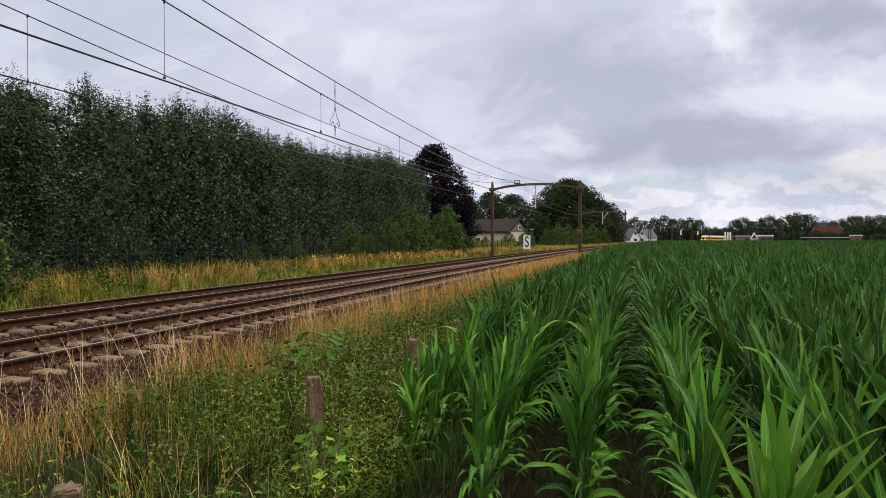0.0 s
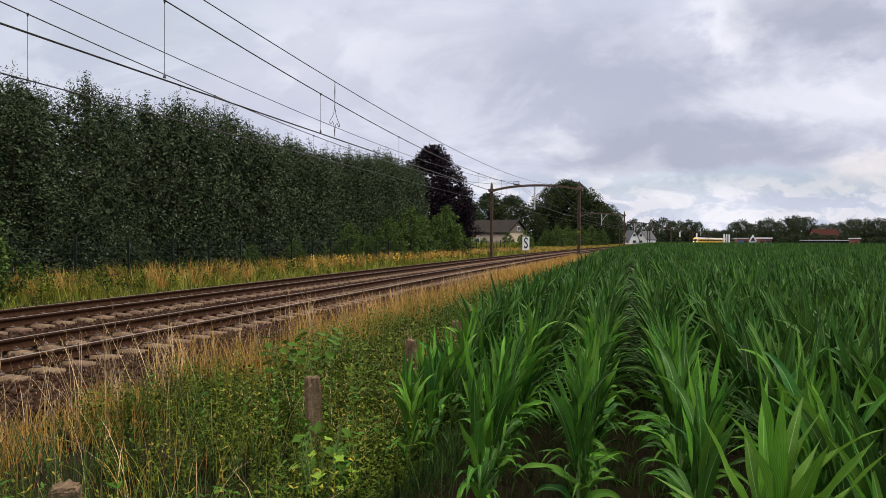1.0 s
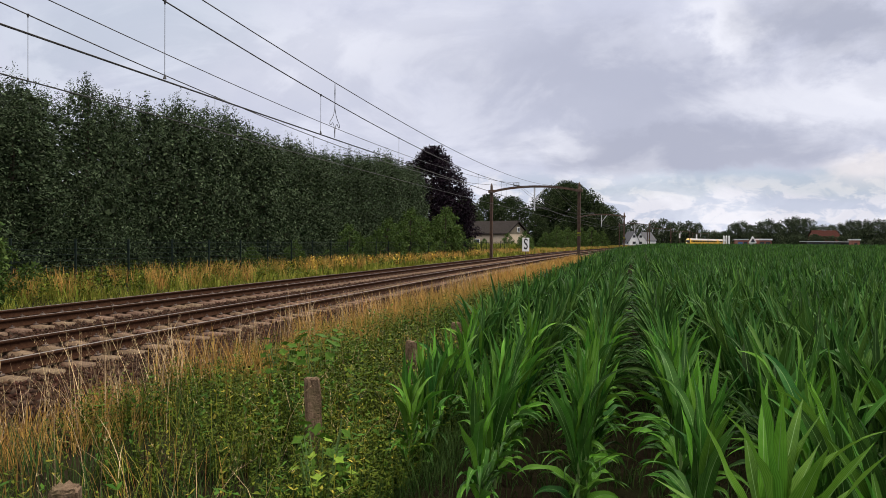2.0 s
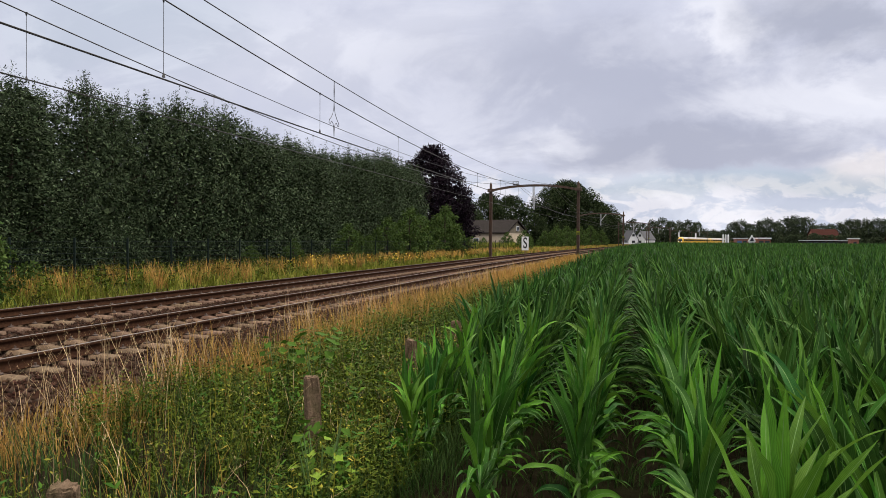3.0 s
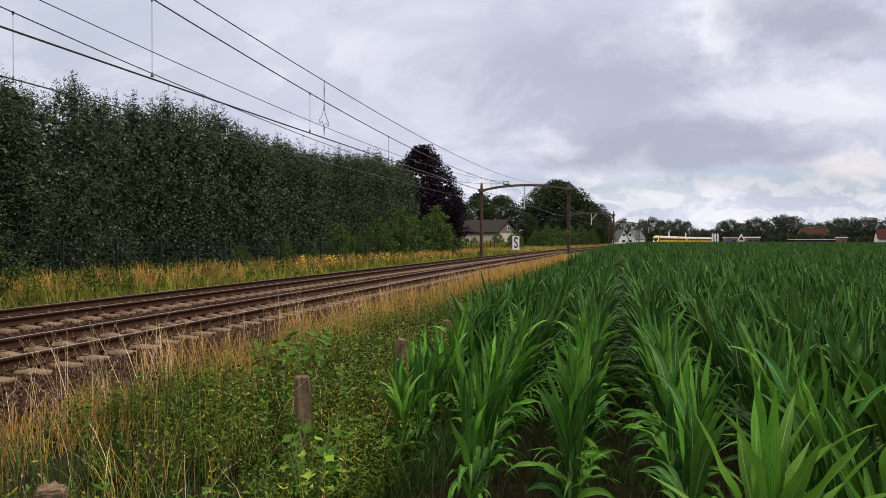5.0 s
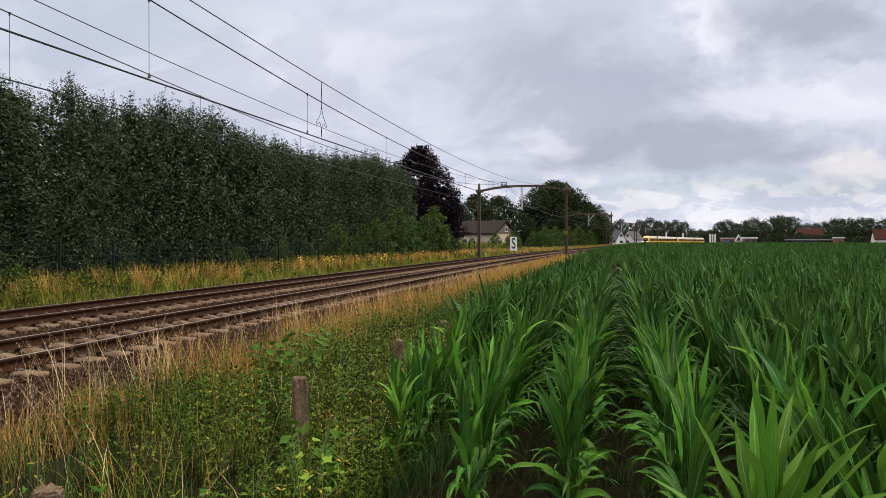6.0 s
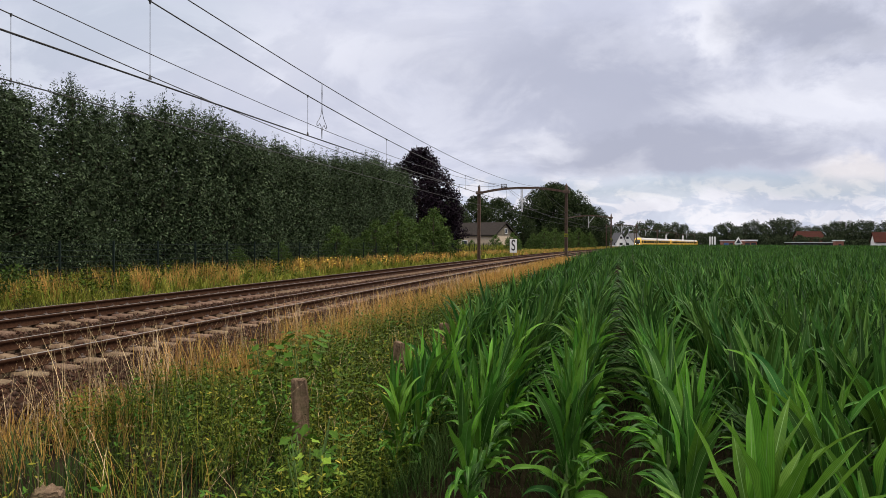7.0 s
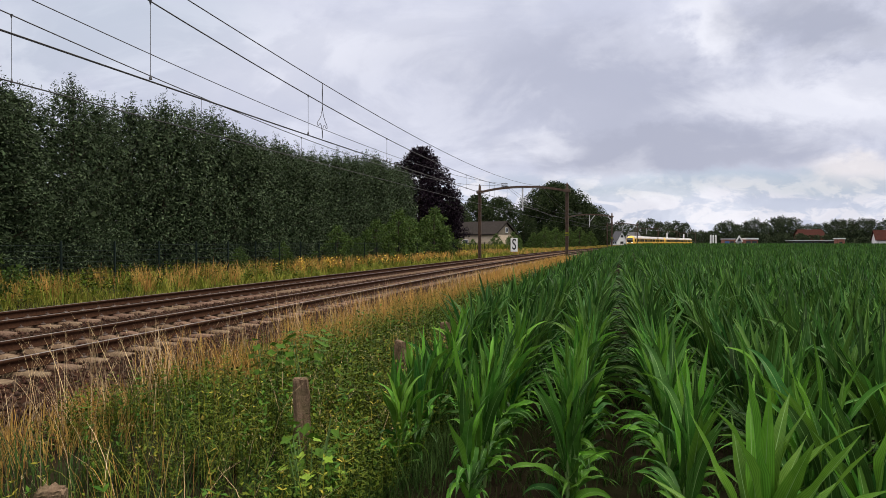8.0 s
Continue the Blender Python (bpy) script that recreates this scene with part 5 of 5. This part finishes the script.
def weeds(name, label, n, s0, s1, d0, d1, h0, h1, leaf, material, gen, pairs=8, power=1.5, patch=0.0):
    """Upright leafy stems: pairs of drooping leaves up a thin stalk."""
    s, d, base = scatter(n, s0, s1, d0, d1, gen, power)
    if patch > 0:
        p = np.array([noise.noise(Vector((a * 0.8, b * 0.8, 9.7))) for a, b in base[:, :2]])
        keep = p > -0.3 + patch * gen.random(n)
        s, d, base = s[keep], d[keep], base[keep]
        n = len(s)
    h = gen.uniform(h0, h1, n)
    az = gen.uniform(0, 6.28, n)
    lean = gen.normal(0, 0.16, (n, 2))
    far = 1 + np.clip((s - 10) / 15, 0, 2)
    parts = [strips(base, az, np.radians(gen.uniform(76, 89, n)), gen.uniform(0, 0.3, n), h, 0.008 * far, 2, 1, gen=gen, rise=1.0)]
    for k in range(pairs):
        f = 0.15 + 0.85 * (k + 0.5) / pairs
        for side in (0, 1):
            b = base.copy()
            b[:, 2] += h * f
            b[:, :2] += (np.stack([np.cos(az), np.sin(az)], -1) * 0.08 + lean * 0.3) * (h * f)[:, None]
            a2 = az + 1.57 * k + np.pi * side + gen.normal(0, 0.4, n)
            L = leaf * gen.uniform(0.7, 1.3, n) * (1.15 - 0.55 * f) * far ** 0.5
            parts.append(strips(b, a2, np.radians(gen.uniform(5, 50, n)), gen.uniform(0.4, 1.3, n), L, L * 0.48, 2, 1, gen=gen, rise=0.5, twist=0.5))
    V, Q = merge(parts)
    tagged(new(name, np_mesh(name, V, Q, material)), label, "weeds", kind="stuff")


def crop_strip():
    """Tall ripe crop in front of the farmhouse."""
    g = np.random.default_rng(33)
    n = 5200
    base = np.stack([g.uniform(-6, 12, n), g.uniform(108, 118, n), np.full(n, 0.25)], -1)
    V, Q = strips(base, g.uniform(0, 6.28, n), np.radians(g.uniform(60, 86, n)), g.uniform(0.1, 1.2, n), g.uniform(1.2, 1.8, n), np.full(n, 0.14), 3, 1, gen=g)
    tagged(new("crop_strip", np_mesh("crop_strip", V, Q, M["greengrass"])), "strip of tall green crop before the farmhouse", "crop", kind="stuff")


crop_strip()


def verge():
    g = np.random.default_rng(21)
    # camera side, from the ballast to the maize
    weeds("nettles", "dense green nettles and wild herbs on the verge", 12500, 0.5, 28, 5.5, 9.0, 0.18, 0.64, 0.054, M["weed"], g, 10, patch=0.45)
    weeds("tall_herbs", "taller dark green herbs by the maize edge", 1200, 7.0, 50, 6.6, 8.9, 0.45, 0.82, 0.09, M["weed"], g, 10)
    weeds("yellowing_herbs", "yellowing herb leaves among the verge weeds", 620, 1.0, 12, 6.0, 8.9, 0.40, 0.72, 0.055, M["weedpale"], g, 5, patch=0.6)
    weeds("broad_herbs", "fresh green broad-leaved herbs on the verge", 1100, 1.0, 16, 5.8, 8.8, 0.30, 0.66, 0.095, M["freshweed"], g, 6, patch=0.6)
    grass("verge_grass", "lush green grass blades on the near verge", 14000, 0.5, 30, 5.8, 9.05, 0.25, 0.58, 0.006, M["lushgrass"], g, arch=1.7, tuft=14)
    grass("pale_verge_grass", "pale green grass tufts on the near verge", 5000, 0.5, 30, 5.4, 8.8, 0.25, 0.62, 0.005, M["greengrass"], g, arch=1.7, tuft=20)
    grass("corner_grass", "lush dark green grass beside the first maize plants", 6000, 2.5, 9, 8.1, 9.2, 0.15, 0.42, 0.005, M["lushgrass"], g, 1.0, arch=1.9, tuft=20)
    grass("low_dry_grass", "golden dry grass along the ballast edge", 26000, 0.5, 75, 5.0, 5.9, 0.12, 0.38, 0.0055, M["drygrass"], g, 1.8, patch=0.5, tuft=30)
    grass("dry_verge_grass", "dry grass tufts among the green verge", 900, 4, 25, 6.0, 8.0, 0.35, 0.70, 0.005, M["drygrass"], g, 1.5, patch=0.8, arch=1.4, tuft=25)
    grass("dry_grass_band", "tall golden dry grass band beside the track", 18000, 8, 72, 5.0, 6.3, 0.40, 0.82, 0.007, M["drygrass"], g, 1.45, patch=0.5, tuft=25)
    grass("dry_grass_stems", "tall bleached grass stems with feathery heads", 900, 3.0, 40, 4.6, 5.8, 0.45, 0.95, 0.004, M["drystem"], g, 1.4, heads=True, arch=1.0, tuft=9)
    grass("tall_stem_clumps", "tall pale grass stems leaning over the ballast", 230, 3.5, 14, 4.7, 5.8, 0.75, 1.2, 0.005, M["drystem"], g, 1.0, heads=True, arch=0.7, patch=0.5, tuft=16)
    grass("weed_stems", "pale dry stems crossing the green weeds", 260, 1.0, 12, 5.4, 8.8, 0.6, 1.0, 0.0035, M["drystem"], g, 1.2, heads=True, arch=1.7)
    grass("field_weeds", "low grass and weeds between the maize rows", 18000, 2.0, 14, 9.0, 16, 0.06, 0.26, 0.008, M["lushgrass"], g, 1.0, arch=1.8, tuft=12)
    # far side, from the ballast to the trees
    grass("far_green_grass", "green grass on the far verge", 34000, 4, 110, -12.5, -4.9, 0.25, 0.6, 0.012, M["greengrass"], g, 1.4, arch=1.5, tuft=20)
    grass("far_edge_grass", "low green grass along the far ballast edge", 12000, 4, 90, -6.4, -4.7, 0.10, 0.28, 0.010, M["greengrass"], g, 1.5, arch=1.5)
    grass("far_dry_grass", "tall golden dry grass on the far verge", 28000, 4, 120, -8.6, -5.6, 0.45, 1.05, 0.009, M["drygrass"], g, 1.4, patch=0.95, tuft=45, arch=1.1)
    grass("distant_grass", "mixed grass beside the far railway", 18000, 80, 290, -14, -4.8, 0.4, 0.8, 0.02, M["greengrass"], g, 1.0)
    grass("distant_near_grass", "mixed grass between the far track and maize", 9000, 60, 290, 5.2, 7.6, 0.25, 0.5, 0.02, M["greengrass"], g, 1.0)
    grass("distant_dry_grass", "dry grass beside the far railway", 6000, 100, 290, -8, -4.8, 0.4, 0.8, 0.02, M["drygrass"], g, 1.0)
    weeds("far_herbs", "green herbs on the far verge", 3400, 6, 120, -12, -5.4, 0.3, 0.8, 0.13, M["weed"], g, 6, 1.2)
    weeds("ragwort", "yellow flowering ragwort on the far verge", 380, 36, 84, -8.2, -5.8, 0.5, 0.95, 0.12, M["flower"], g, 4, 1.0, patch=0.6)


verge()


def broad_plant(name, m, label, h, leaves, size, material, seed, spread=0.35):
    """A sapling or vine: stems with broad lobed leaves, each leaf a part."""
    g = np.random.default_rng(seed)
    t = thing(name, m, label, "wild plant")
    lobes = [(0, 0), (0.18, 0.22), (0.42, 0.30), (0.40, 0.55), (0.62, 0.42), (0.72, 0.22), (1.0, 0.0)]
    V = [(x, y, 0.10 * abs(y)) for x, y in lobes] + [(x, -y, 0.10 * abs(y)) for x, y in lobes[1:-1]]
    mid = [(0.3, 0, -0.02), (0.6, 0, -0.01)]
    me = bpy.data.meshes.new("leaf")
    me.from_pydata([Vector(v) * size for v in V + mid], [], [(0, 1, 12), (1, 2, 12), (2, 13, 12), (2, 3, 4, 13), (4, 5, 13), (5, 6, 13), (0, 12, 7), (7, 12, 8), (8, 12, 13), (8, 13, 10, 9), (10, 13, 11), (11, 13, 6)])
    me.materials.append(material)
    for i in range(7):
        a = g.uniform(0, 6.28)
        bm = bmesh.new()
        tube(bm, (0, 0, -0.1), (math.cos(a) * spread * 0.6, math.sin(a) * spread * 0.6, h * g.uniform(0.7, 1.0)), 0.010, 0.004, 6)
        part("stem", bm, M["maizestem"], t)
    for i in range(leaves):
        f = (i + 0.5) / leaves
        a = i * 2.4 + g.uniform(-0.4, 0.4)
        r = spread * g.uniform(0.3, 1.0) * (1.1 - 0.5 * f)
        o = part("leaf", me, None, t)
        o.matrix_basis = pose(math.cos(a) * r, math.sin(a) * r, h * (0.25 + 0.75 * f), g.uniform(-25, 25), g.uniform(0, 45), math.degrees(a)) @ Matrix.Scale(g.uniform(0.6, 1.15), 4)


for x, y, h, sp, k, lv, sz, mm, lb, nm in (
        (-1.45, 8.6, 1.0, 0.36, 3, 60, 0.14, "freshweed", "green lobed sapling among the verge grass", "sapling"),
        (-1.95, 8.9, 0.85, 0.30, 4, 44, 0.14, "freshweed", "green lobed sapling among the verge grass", "sapling"),
        (-0.86, 5.15, 0.66, 0.22, 5, 18, 0.10, "vine", "bright yellow-green vine leaves over the weeds", "wild_vine"),
        (-0.90, 5.45, 0.72, 0.26, 6, 16, 0.15, "freshweed", "broad fresh green leaves among the weeds", "bramble"),
        (-1.75, 4.1, 0.55, 0.28, 7, 16, 0.10, "freshweed", "small clump of broad green leaves in weeds", "bramble")):
    broad_plant(nm, pose(x, y, 0.0), lb, h, lv, sz, M[mm], k, sp)


# ---------------------------------------------------------------- what moves
def motions():
    walk(train, [(t, at_line(S_HEAD - SPEED * t, -HALF, RAIL)) for t in np.arange(0, 8.01, 0.5)])


motions()
